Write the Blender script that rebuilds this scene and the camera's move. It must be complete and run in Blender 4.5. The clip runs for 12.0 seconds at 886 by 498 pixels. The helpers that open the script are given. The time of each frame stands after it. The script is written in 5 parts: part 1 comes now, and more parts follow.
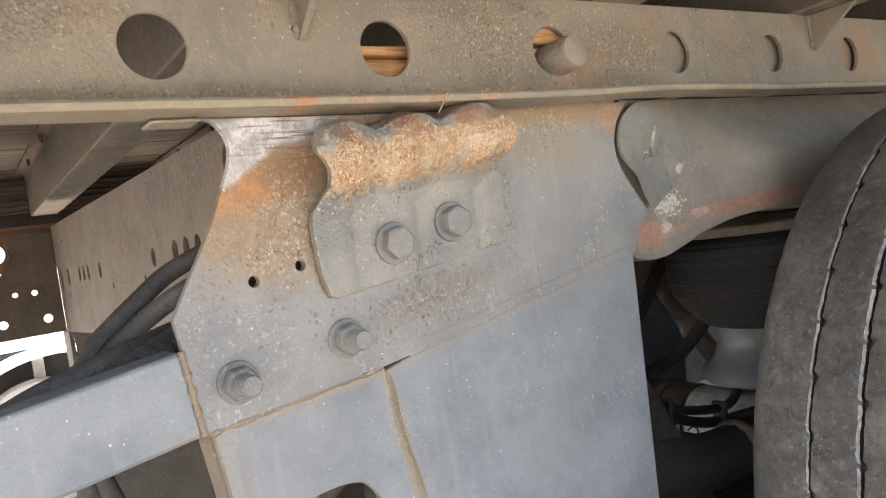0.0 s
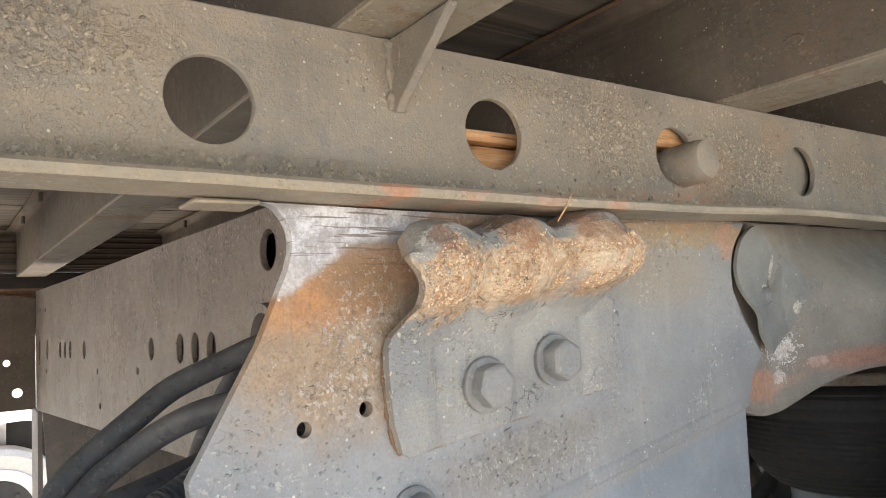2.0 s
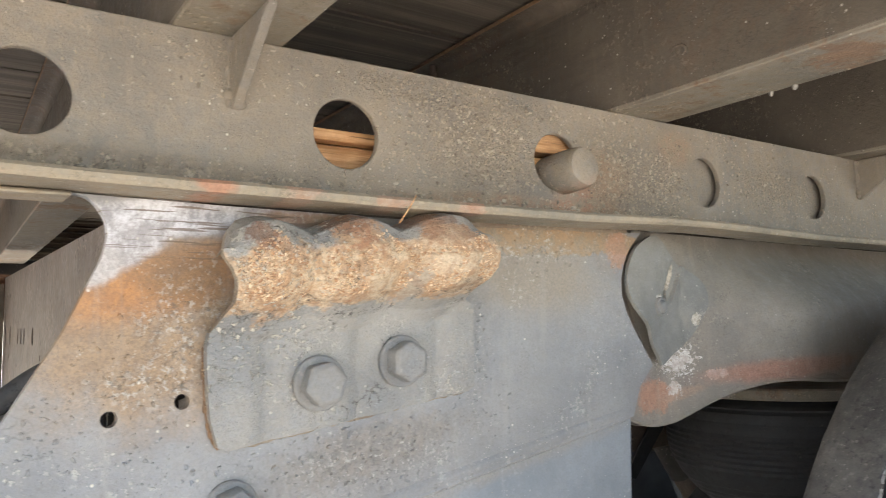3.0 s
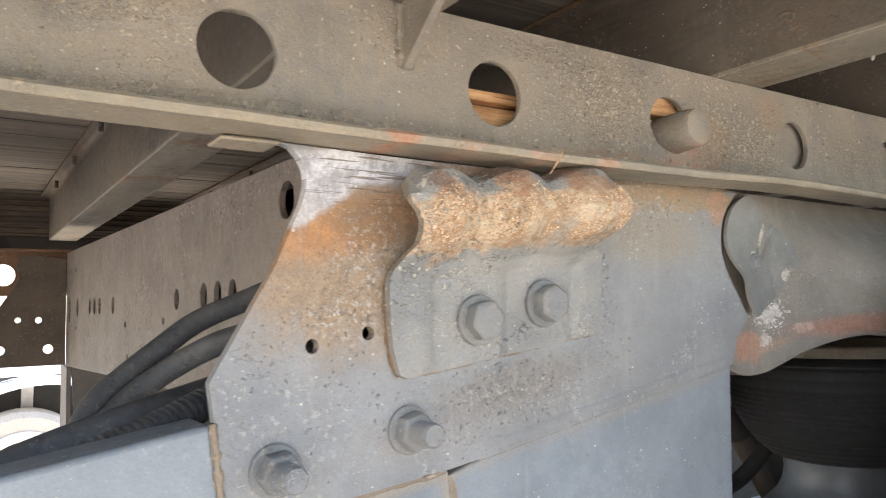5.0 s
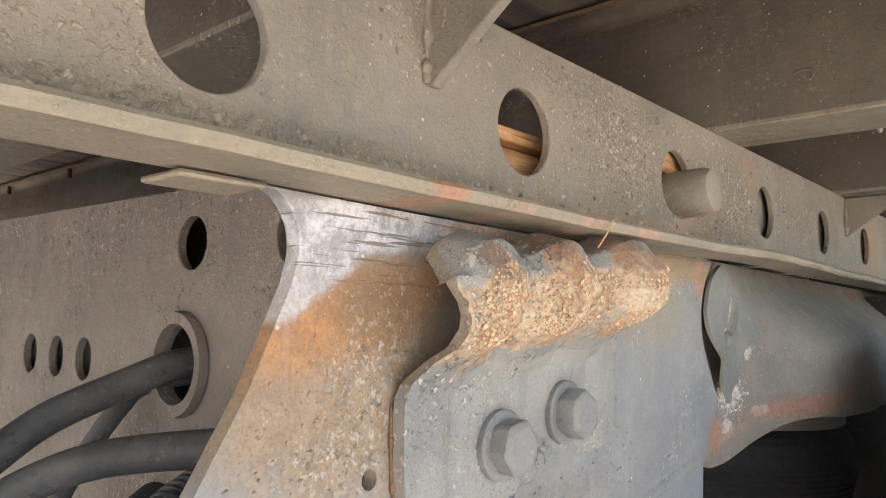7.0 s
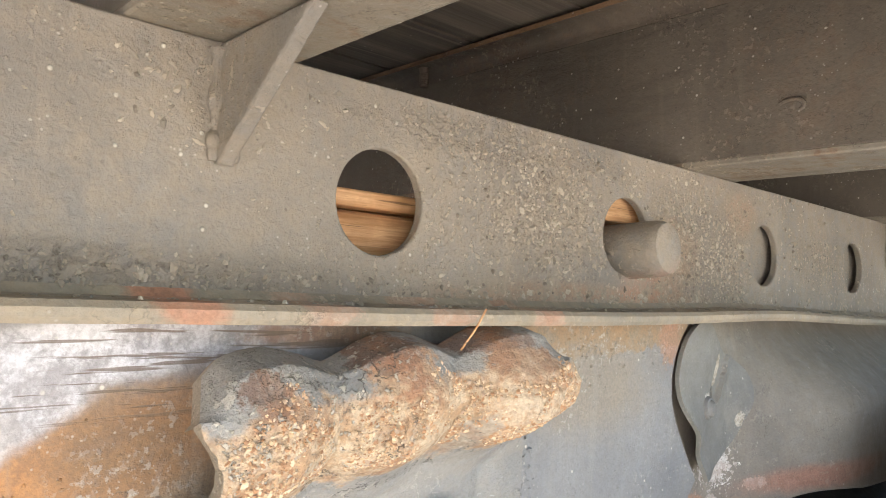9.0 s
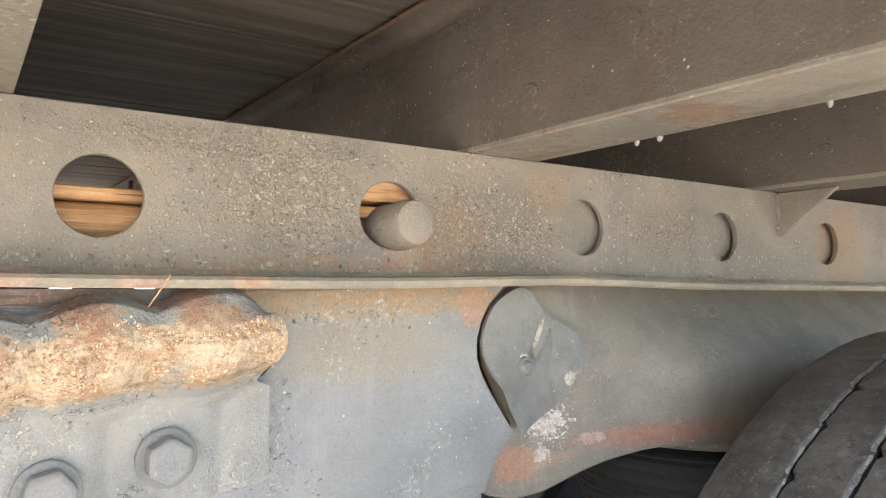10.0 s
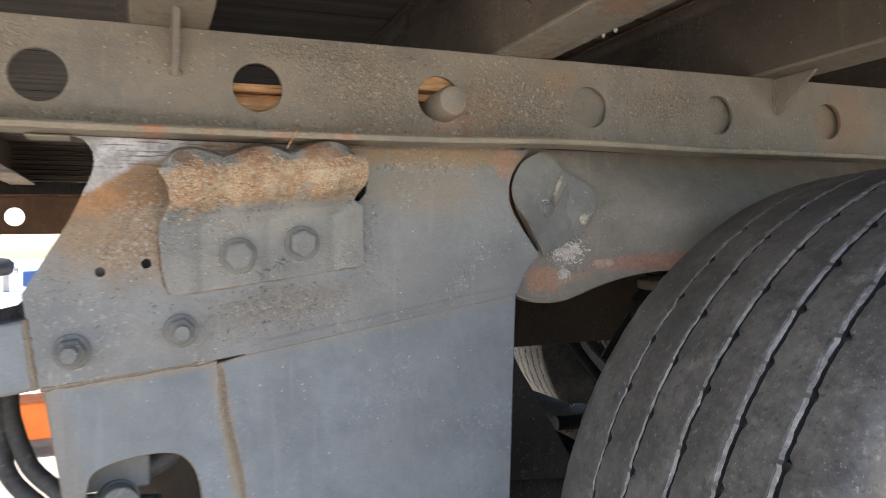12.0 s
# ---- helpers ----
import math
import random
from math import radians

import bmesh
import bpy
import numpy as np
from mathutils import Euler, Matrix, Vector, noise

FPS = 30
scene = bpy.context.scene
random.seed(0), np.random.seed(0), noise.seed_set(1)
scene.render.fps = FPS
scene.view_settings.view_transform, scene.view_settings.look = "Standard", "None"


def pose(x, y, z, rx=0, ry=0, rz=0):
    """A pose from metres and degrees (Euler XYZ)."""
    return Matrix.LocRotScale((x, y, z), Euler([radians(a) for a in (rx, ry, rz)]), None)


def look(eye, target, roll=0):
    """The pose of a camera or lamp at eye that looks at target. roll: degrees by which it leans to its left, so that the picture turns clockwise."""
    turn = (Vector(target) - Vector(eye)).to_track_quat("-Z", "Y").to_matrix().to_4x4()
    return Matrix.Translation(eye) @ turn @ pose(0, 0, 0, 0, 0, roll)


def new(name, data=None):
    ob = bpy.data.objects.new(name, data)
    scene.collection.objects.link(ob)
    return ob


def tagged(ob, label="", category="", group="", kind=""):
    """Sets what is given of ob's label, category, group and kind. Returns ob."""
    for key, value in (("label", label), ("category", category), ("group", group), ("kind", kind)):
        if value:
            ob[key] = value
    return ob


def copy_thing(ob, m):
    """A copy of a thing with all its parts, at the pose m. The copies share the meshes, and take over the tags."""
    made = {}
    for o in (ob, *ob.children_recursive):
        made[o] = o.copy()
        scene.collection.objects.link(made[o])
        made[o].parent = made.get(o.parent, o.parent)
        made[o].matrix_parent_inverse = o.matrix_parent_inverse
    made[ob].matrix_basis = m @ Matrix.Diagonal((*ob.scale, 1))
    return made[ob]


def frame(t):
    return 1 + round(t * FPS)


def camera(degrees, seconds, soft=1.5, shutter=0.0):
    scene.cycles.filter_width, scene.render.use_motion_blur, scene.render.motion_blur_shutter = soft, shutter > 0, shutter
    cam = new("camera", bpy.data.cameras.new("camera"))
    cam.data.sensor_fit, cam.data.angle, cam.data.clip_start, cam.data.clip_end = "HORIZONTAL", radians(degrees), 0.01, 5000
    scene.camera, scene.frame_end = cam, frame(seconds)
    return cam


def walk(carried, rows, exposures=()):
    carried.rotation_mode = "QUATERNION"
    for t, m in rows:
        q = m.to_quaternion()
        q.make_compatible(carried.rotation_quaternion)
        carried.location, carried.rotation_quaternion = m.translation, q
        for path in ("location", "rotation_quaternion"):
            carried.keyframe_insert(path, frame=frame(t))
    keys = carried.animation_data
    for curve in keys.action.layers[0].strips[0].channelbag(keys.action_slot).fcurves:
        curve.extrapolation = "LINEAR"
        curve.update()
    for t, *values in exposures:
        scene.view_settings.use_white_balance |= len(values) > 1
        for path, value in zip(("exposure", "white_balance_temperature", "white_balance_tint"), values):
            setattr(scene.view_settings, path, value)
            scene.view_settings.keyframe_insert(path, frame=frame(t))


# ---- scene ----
cam = camera(61.9, 12.0, soft=0.3, shutter=0.15)
PATH = [
    (0, (-0.409, -0.664, 0.905), (0.699, 1.0, 0.849), -8.6),
    (0.5, (-0.446, -0.748, 0.966), (0.626, 0.94, 0.993), -6.9),
    (1, (-0.454, -0.692, 1.002), (0.646, 0.976, 1.087), -5.1),
    (1.2, (-0.436, -0.624, 0.972), (0.678, 1.032, 1.097), -4.7),
    (1.5, (-0.408, -0.528, 0.931), (0.724, 1.114, 1.085), -4.3),
    (2, (-0.385, -0.463, 0.951), (0.762, 1.165, 1.136), -3.3),
    (2.5, (-0.349, -0.479, 0.936), (0.788, 1.154, 1.136), -2.0),
    (3, (-0.272, -0.543, 0.944), (0.841, 1.108, 1.136), -1.2),
    (3.2, (-0.236, -0.575, 0.947), (0.87, 1.081, 1.138), -1.1),
    (4.8, (-0.351, -0.557, 0.915), (0.745, 1.109, 1.072), -1.5),
    (5, (-0.402, -0.517, 0.91), (0.697, 1.147, 1.064), -1.3),
    (5.5, (-0.474, -0.481, 0.93), (0.666, 1.155, 1.086), -0.7),
    (6, (-0.503, -0.459, 0.928), (0.762, 1.081, 1.099), -0.1),
    (6.2, (-0.511, -0.415, 0.900), (0.827, 1.053, 1.130), -0.5),
    (6.5, (-0.485, -0.346, 0.929), (0.932, 1.052, 1.122), 0.2),
    (6.7, (-0.445, -0.313, 0.957), (1.023, 1.032, 1.146), 0.4),
    (8.3, (-0.301, -0.252, 1.004), (1.196, 1.065, 1.153), 2.0),
    (8.5, (-0.274, -0.273, 1.021), (1.174, 1.1, 1.15), 2.5),
    (9, (-0.245, -0.322, 1.052), (1.096, 1.158, 1.169), 2.3),
    (9.5, (-0.179, -0.428, 1.042), (1.072, 1.128, 1.151), 1.6),
    (10, (-0.085, -0.568, 1.038), (1.018, 1.097, 1.136), 0.4),
    (10.2, (-0.094, -0.631, 0.999), (0.983, 1.049, 1.137), -0.6),
    (10.5, (-0.115, -0.756, 0.935), (0.826, 1.004, 1.057), -0.9),
    (10.7, (-0.178, -0.816, 0.921), (0.748, 0.954, 1.038), -1.3),
    (11, (-0.259, -0.951, 0.946), (0.616, 0.845, 1.022), -1.2),
    (11.2, (-0.301, -1.026, 0.914), (0.541, 0.787, 0.993), -1.5),
    (11.5, (-0.341, -1.077, 0.921), (0.478, 0.748, 0.927), -1.1),
    (11.7, (-0.299, -1.054, 0.904), (0.479, 0.788, 0.898), -1.2),
    (12, (-0.13, -0.911, 0.906), (0.617, 0.944, 0.893), -1.1),
]
EXPOSURES = [(0, 2.28, 7120, 14), (1, 2.35, 6920, 13), (2.5, 2.28, 6620, 11), (3.0, 2.38, 6620, 11), (5.0, 2.36, 6620, 12), (5.5, 2.26, 6670, 12), (6.5, 2.31, 6670, 13), (8.5, 2.53, 6620, 12), (9.0, 2.58, 6570, 12), (9.5, 2.61, 6570, 11), (10.5, 2.93, 6570, 12), (11.0, 2.53, 6520, 13), (11.5, 2.0, 6420, 12), (12, 1.73, 6620, 12)]
walk(cam, [(t, look(eye, target, roll)) for t, eye, target, roll in PATH], EXPOSURES)

# ---------------- light ----------------
world = bpy.data.worlds.new("world")
scene.world = world
world.use_nodes = True
wn = world.node_tree
sky = wn.nodes.new("ShaderNodeTexSky")
sky.sky_type, sky.sun_disc = "NISHITA", False
sky.sun_elevation, sky.sun_rotation = radians(53), radians(-84)
wn.nodes["Background"].inputs[1].default_value = 0.12
wn.links.new(sky.outputs[0], wn.nodes["Background"].inputs[0])
sun = new("sun", bpy.data.lights.new("sun", "SUN"))
sun.data.energy, sun.data.angle, sun.data.color = 4.0, radians(0.5), (1.0, 0.95, 0.87)
sun.matrix_world = look((-3, 0.3, 4), (0, 0, 0))


# ---------------- helpers ----------------
def thing(name, label, category, group="", kind="", at=(0, 0, 0)):
    ob = new(name)
    ob.location = at
    ob.empty_display_size = 0.05
    return tagged(ob, label, category, group, kind)


def finish(bm, me, mats, angle=35):
    bmesh.ops.recalc_face_normals(bm, faces=bm.faces)
    bm.to_mesh(me)
    bm.free()
    for m in mats if isinstance(mats, (list, tuple)) else [mats]:
        me.materials.append(m)
    me.shade_smooth()
    me.set_sharp_from_angle(angle=radians(angle))


def part(name, bm, mats, parent=None, label="", bevel=0.0, angle=35, edge=None):
    me = bpy.data.meshes.new(name)
    finish(bm, me, [mats, edge] if edge else mats, angle)
    ob = new(name, me)
    if parent:
        ob.parent = parent
        ob.matrix_parent_inverse = Matrix.Translation(parent.location).inverted() if not parent.parent else Matrix()
    if bevel:
        mod = ob.modifiers.new("edge", "BEVEL")
        mod.width, mod.segments, mod.limit_method, mod.angle_limit = bevel, 2, "ANGLE", radians(40)
        if edge:
            mod.material = 1
    return tagged(ob, label)


def box(x0, x1, y0, y1, z0, z1, bm=None):
    bm = bm or bmesh.new()
    m = Matrix.LocRotScale(((x0 + x1) / 2, (y0 + y1) / 2, (z0 + z1) / 2), None, (x1 - x0, y1 - y0, z1 - z0))
    bmesh.ops.create_cube(bm, size=1, matrix=m)
    return bm


def circle2(cx, cz, r, n=40):
    return [(cx + r * math.cos(2 * math.pi * i / n), cz + r * math.sin(2 * math.pi * i / n)) for i in range(n)]


def smooth2(points, steps=5, closed=False):
    """Catmull-Rom through 2D or 3D points."""
    pts = [Vector(p) for p in points]
    n, out = len(pts), []
    for i in range(n if closed else n - 1):
        if closed:
            a, b, c, d = pts[i - 1], pts[i], pts[(i + 1) % n], pts[(i + 2) % n]
        else:
            a, b, c, d = pts[max(i - 1, 0)], pts[i], pts[i + 1], pts[min(i + 2, n - 1)]
        for k in range(steps):
            t = k / steps
            out.append(0.5 * (2 * b + (c - a) * t + (2 * a - 5 * b + 4 * c - d) * t * t + (3 * b - a - 3 * c + d) * t ** 3))
    if not closed:
        out.append(pts[-1])
    return out


def sheet(outline, holes, place, d0, d1):
    """A plate with holes: a flat outline (u, v), extruded from depth d0 to d1; place(u, v, d) gives the point."""
    bm = bmesh.new()
    loops = []
    for loop in [outline, *holes]:
        vs = [bm.verts.new((p[0], p[1], 0)) for p in loop]
        loops.append(vs)
    edges = [bm.edges.new((vs[i], vs[(i + 1) % len(vs)])) for vs in loops for i in range(len(vs))]
    bmesh.ops.triangle_fill(bm, use_beauty=True, edges=edges, normal=(0, 0, 1))
    faces = bm.faces[:]
    made = bmesh.ops.extrude_face_region(bm, geom=faces)["geom"]
    for v in made:
        if isinstance(v, bmesh.types.BMVert):
            v.co.z = 1
    for v in bm.verts:
        v.co = Vector(place(v.co.x, v.co.y, d1 if v.co.z > 0.5 else d0))
    return bm


def tube(points, radius, n=14, bm=None, steps=6, ripple=None, close=True):
    """A round hose along points; ripple(s) scales its radius along its length s."""
    bm = bm or bmesh.new()
    path = smooth2(points, steps)
    rings, s, up = [], 0.0, Vector((0.13, 0.31, 0.94))
    for i, p in enumerate(path):
        t = (path[min(i + 1, len(path) - 1)] - path[max(i - 1, 0)]).normalized()
        if i:
            s += (p - path[i - 1]).length
        a = t.cross(up).normalized()
        up = a.cross(t).normalized()
        r = radius * (ripple(s) if ripple else 1)
        rings.append([bm.verts.new(p + r * (math.cos(2 * math.pi * k / n) * a + math.sin(2 * math.pi * k / n) * up)) for k in range(n)])
    for a, b in zip(rings, rings[1:]):
        for k in range(n):
            bm.faces.new((a[k], a[(k + 1) % n], b[(k + 1) % n], b[k]))
    if close:
        bm.faces.new(rings[0])
        bm.faces.new(list(reversed(rings[-1])))
    return bm


def lathe(profile, origin, axis, n=48, bm=None, close=False):
    """profile: (r, h) pairs turned round the axis through origin."""
    bm = bm or bmesh.new()
    axis = Vector(axis).normalized()
    a = axis.orthogonal().normalized()
    b = axis.cross(a)
    rings = []
    for r, h in profile:
        rings.append([bm.verts.new(Vector(origin) + axis * h + max(r, 1e-5) * (math.cos(2 * math.pi * k / n) * a + math.sin(2 * math.pi * k / n) * b)) for k in range(n)])
    pairs = list(zip(rings, rings[1:])) + ([(rings[-1], rings[0])] if close else [])
    for p, q in pairs:
        for k in range(n):
            bm.faces.new((p[k], p[(k + 1) % n], q[(k + 1) % n], q[k]))
    return bm


def strip(points, width, height, bm=None, lumps=0.25, seed=1):
    """A weld bead: a lumpy half-round rope along points."""
    rnd = random.Random(seed)
    vals = {}
    def rip(s):
        k = int(s / 0.006)
        if k not in vals:
            vals[k] = 1 + rnd.uniform(-lumps, lumps)
        return vals[k] * (0.85 + 0.25 * abs(math.sin(s / 0.006 * math.pi)))
    return tube(points, (width + height) / 2, n=8, bm=bm, steps=10, ripple=rip)


# ---------------- materials ----------------
def mat(name):
    m = bpy.data.materials.new(name)
    m.use_nodes = True
    nt = m.node_tree
    return m, nt, nt.nodes["Principled BSDF"]


class Nodes:
    """A small builder of node chains."""
    def __init__(self, nt):
        self.nt = nt
        self.co = nt.nodes.new("ShaderNodeTexCoord").outputs["Object"]

    def put(self, socket, value):
        if hasattr(value, "is_output"):
            self.nt.links.new(value, socket)
        else:
            socket.default_value = value

    def noise(self, scale, detail=4.0, rough=0.6, stretch=None):
        n = self.nt.nodes.new("ShaderNodeTexNoise")
        n.inputs["Scale"].default_value, n.inputs["Detail"].default_value, n.inputs["Roughness"].default_value = scale, detail, rough
        co = self.co
        if stretch:
            mp = self.nt.nodes.new("ShaderNodeMapping")
            mp.inputs["Scale"].default_value = stretch
            self.nt.links.new(co, mp.inputs[0])
            co = mp.outputs[0]
        self.nt.links.new(co, n.inputs["Vector"])
        return n.outputs["Fac"]

    def dots(self, scale, lo, hi):
        n = self.nt.nodes.new("ShaderNodeTexVoronoi")
        n.inputs["Scale"].default_value = scale
        self.nt.links.new(self.co, n.inputs["Vector"])
        return self.ramp(n.outputs["Distance"], hi, lo)

    def ramp(self, v, lo, hi, a=0.0, b=1.0):
        n = self.nt.nodes.new("ShaderNodeMapRange")
        n.interpolation_type = "SMOOTHSTEP"
        self.put(n.inputs["Value"], v)
        for key, x in (("From Min", lo), ("From Max", hi), ("To Min", a), ("To Max", b)):
            n.inputs[key].default_value = x
        return n.outputs[0]

    def math(self, op, a, b=0.0):
        n = self.nt.nodes.new("ShaderNodeMath")
        n.operation = op
        self.put(n.inputs[0], a)
        self.put(n.inputs[1], b)
        return n.outputs[0]

    def mix(self, f, a, b):
        n = self.nt.nodes.new("ShaderNodeMix")
        n.data_type = "RGBA"
        self.put(n.inputs[0], f)
        self.put(n.inputs[6], (*a, 1) if isinstance(a, tuple) else a)
        self.put(n.inputs[7], (*b, 1) if isinstance(b, tuple) else b)
        return n.outputs[2]

    def bump(self, h, strength=0.5, dist=0.002, after=None):
        n = self.nt.nodes.new("ShaderNodeBump")
        n.inputs["Strength"].default_value, n.inputs["Distance"].default_value = strength, dist
        self.put(n.inputs["Height"], h)
        if after:
            self.put(n.inputs["Normal"], after)
        return n.outputs[0]

    def blob(self, cx, cz, rx, rz, soft=0.35, rag=0.5, scale=45, turn=0.0):
        """A ragged patch round (cx, cz) on an upright plate, 1 inside and 0 outside."""
        mp = self.nt.nodes.new("ShaderNodeMapping")
        mp.vector_type = "TEXTURE"
        mp.inputs["Location"].default_value = (cx, 0, cz)
        mp.inputs["Rotation"].default_value = (0, radians(turn), 0)
        mp.inputs["Scale"].default_value = (rx, 1000, rz)
        self.nt.links.new(self.co, mp.inputs[0])
        ln = self.nt.nodes.new("ShaderNodeVectorMath")
        ln.operation = "LENGTH"
        self.nt.links.new(mp.outputs[0], ln.inputs[0])
        v = self.math("ADD", ln.outputs["Value"], self.math("MULTIPLY", self.math("SUBTRACT", self.noise(scale, 5, 0.7), 0.5), rag * 2))
        return self.ramp(v, 1 + soft, 1 - soft)


RUST, RUST_DARK, RUST_PALE = (0.36, 0.155, 0.05), (0.13, 0.05, 0.025), (0.52, 0.36, 0.21)


def steel(name, paint, dust, dusty=0.5, rough=0.62, metal=0.0, bump=0.5, patches=(), flecks=0.5, coarse=9.0, grit=0.6, cracks=0.0, scratch=None, peel=0.3, rust=0.0, cake=()):
    """Painted steel under road dust and caked grit; patches: (mask arguments, colours, strength)."""
    m, nt, bs = mat(name)
    n = Nodes(nt)
    big, mid, fine, mott = n.noise(coarse, 5, 0.65), n.noise(75, 6, 0.72), n.noise(420, 3, 0.65), n.noise(27, 5, 0.7)
    col = n.mix(n.ramp(big, 0.36, 0.64), tuple(c * 0.82 for c in paint), tuple(min(c * 1.12, 1) for c in paint))
    col = n.mix(n.ramp(mott, 0.38, 0.66, 0, 0.35), col, tuple(c * 0.7 for c in paint))
    amount = n.math("MULTIPLY", n.ramp(n.math("ADD", n.math("MULTIPLY", big, 0.5), n.math("MULTIPLY", mid, 0.5)), 0.39, 0.61), dusty * 1.4)
    col = n.mix(amount, col, dust)
    for args, cols, k in patches:
        mask = n.math("MULTIPLY", n.blob(**args), k)
        tone = n.mix(n.ramp(mid, 0.42, 0.60), cols[0], cols[1])
        tone = n.mix(n.ramp(fine, 0.35, 0.7, 0, 0.25), tone, tuple(c * 0.45 for c in cols[1]))
        col = n.mix(mask, col, tone)
    if rust:
        blot = n.ramp(n.math("ADD", n.math("MULTIPLY", n.noise(5.5, 5, 0.7), 0.7), n.math("MULTIPLY", mid, 0.3)), 0.53, 0.60, 0, rust)
        col = n.mix(blot, col, n.mix(n.ramp(mott, 0.4, 0.6), (0.30, 0.155, 0.08), (0.20, 0.10, 0.055)))
        dark = n.ramp(n.noise(1.0, 5, 0.65, (9, 2.2, 14)), 0.54, 0.66, 0, 0.55)
        col = n.mix(dark, col, tuple(c * 0.4 for c in paint))
    zone = n.ramp(n.noise(8, 4, 0.6), 0.48, 0.63, 0.02, 1.0)
    lump = n.noise(190, 4, 0.6)
    crumbs = n.math("MULTIPLY", n.ramp(lump, 0.57, 0.62, 0, min(1, grit * 1.15)), zone)
    pits = n.math("MULTIPLY", n.ramp(n.noise(150, 4, 0.65), 0.60, 0.655, 0, grit * 0.8), zone)
    col = n.mix(crumbs, col, tuple(min(1, c * 1.75) for c in dust))
    col = n.mix(pits, col, tuple(c * 0.22 for c in dust))
    col = n.mix(n.ramp(fine, 0.40, 0.66, 0, 0.16), col, tuple(c * 0.35 for c in dust))
    col = n.mix(n.ramp(n.noise(3.2, 3, 0.55), 0.42, 0.62, 0, 0.3), col, tuple(c * 0.72 for c in dust))
    streak = n.noise(1.0, 4, 0.6, (55, 55, 5))
    col = n.mix(n.ramp(streak, 0.55, 0.70, 0, 0.22), col, tuple(min(1, c * 1.2) for c in dust))
    curl = n.math("ABSOLUTE", n.math("SUBTRACT", n.noise(46, 4, 0.62), 0.5))
    rim = n.math("MULTIPLY", n.ramp(curl, 0.011, 0.003), n.ramp(n.noise(19, 3, 0.6), 0.53, 0.60, 0, peel))
    col = n.mix(rim, col, tuple(c * 0.2 for c in dust))
    curl2 = n.math("ABSOLUTE", n.math("SUBTRACT", n.noise(47, 4, 0.62), 0.515))
    chip = n.math("MULTIPLY", n.ramp(curl2, 0.010, 0.003), n.ramp(n.noise(24, 3, 0.6), 0.55, 0.62, 0, 0.35 * peel))
    col = n.mix(chip, col, tuple(min(1, c * 1.9) for c in dust))
    nick = n.math("MULTIPLY", n.ramp(n.noise(1.0, 2, 0.5, (130, 130, 420)), 0.66, 0.72), n.ramp(n.noise(14, 3, 0.6), 0.50, 0.62, 0, 0.5 * peel))
    col = n.mix(nick, col, tuple(min(1, c * 2.0) for c in paint))
    speck = n.math("MULTIPLY", n.dots(230, 0.08, 0.20), n.ramp(n.noise(31, 3), 0.52, 0.62, 0, 0.5 * flecks))
    col = n.mix(speck, col, (0.62, 0.59, 0.52))
    soot = n.math("MULTIPLY", n.dots(170, 0.06, 0.20), n.ramp(n.noise(21, 3), 0.50, 0.62, 0, 0.75 * grit))
    col = n.mix(soot, col, tuple(c * 0.25 for c in dust))
    spots = n.math("MULTIPLY", n.dots(80, 0.05, 0.12), n.ramp(n.noise(23, 2), 0.46, 0.58, 0, flecks))
    col = n.mix(spots, col, (0.68, 0.64, 0.56))
    height = n.math("ADD", n.math("ADD", fine, n.math("MULTIPLY", spots, 1.5)), n.math("SUBTRACT", n.math("MULTIPLY", crumbs, 2.0), n.math("MULTIPLY", n.math("ADD", pits, rim), 2.5)))
    if cake:
        area = n.blob(*cake[0], soft=0.5, rag=0.8, scale=30)
        for spot in cake[1:]:
            area = n.math("MAXIMUM", area, n.blob(*spot, soft=0.5, rag=0.8, scale=30))
        plates = n.noise(120, 5, 0.65)
        crust = n.math("MULTIPLY", n.ramp(plates, 0.46, 0.58), area)
        curls = n.math("MULTIPLY", n.ramp(n.noise(230, 4, 0.6), 0.57, 0.63), area)
        holes = n.math("MULTIPLY", n.ramp(n.noise(165, 4, 0.65), 0.59, 0.65), area)
        col = n.mix(n.math("MULTIPLY", crust, 0.25), col, tuple(min(1, c * 1.1) for c in dust))
        col = n.mix(n.math("MULTIPLY", curls, 0.5), col, tuple(min(1, c * 1.65) for c in dust))
        col = n.mix(n.math("MULTIPLY", holes, 0.5), col, tuple(c * 0.3 for c in dust))
        height = n.math("ADD", height, n.math("MULTIPLY", n.math("SUBTRACT", n.math("ADD", crust, curls), holes), 2.2))
    if cracks:
        v = nt.nodes.new("ShaderNodeTexVoronoi")
        v.feature = "DISTANCE_TO_EDGE"
        v.inputs["Scale"].default_value = 55
        warp = nt.nodes.new("ShaderNodeVectorMath")
        warp.operation = "MULTIPLY_ADD"
        w = nt.nodes.new("ShaderNodeTexNoise")
        w.inputs["Scale"].default_value, w.inputs["Detail"].default_value = 40, 4
        nt.links.new(n.co, w.inputs["Vector"])
        nt.links.new(w.outputs["Color"], warp.inputs[0])
        warp.inputs[1].default_value = (0.03, 0.03, 0.03)
        nt.links.new(n.co, warp.inputs[2])
        nt.links.new(warp.outputs[0], v.inputs["Vector"])
        line = n.math("MULTIPLY", n.ramp(v.outputs["Distance"], 0.05, 0.0), n.math("MULTIPLY", n.ramp(n.noise(5, 3, 0.6), 0.52, 0.62), n.ramp(n.noise(33, 3), 0.45, 0.6, 0, cracks)))
        col = n.mix(line, col, tuple(c * 0.2 for c in dust))
        height = n.math("SUBTRACT", height, n.math("MULTIPLY", line, 3.0))
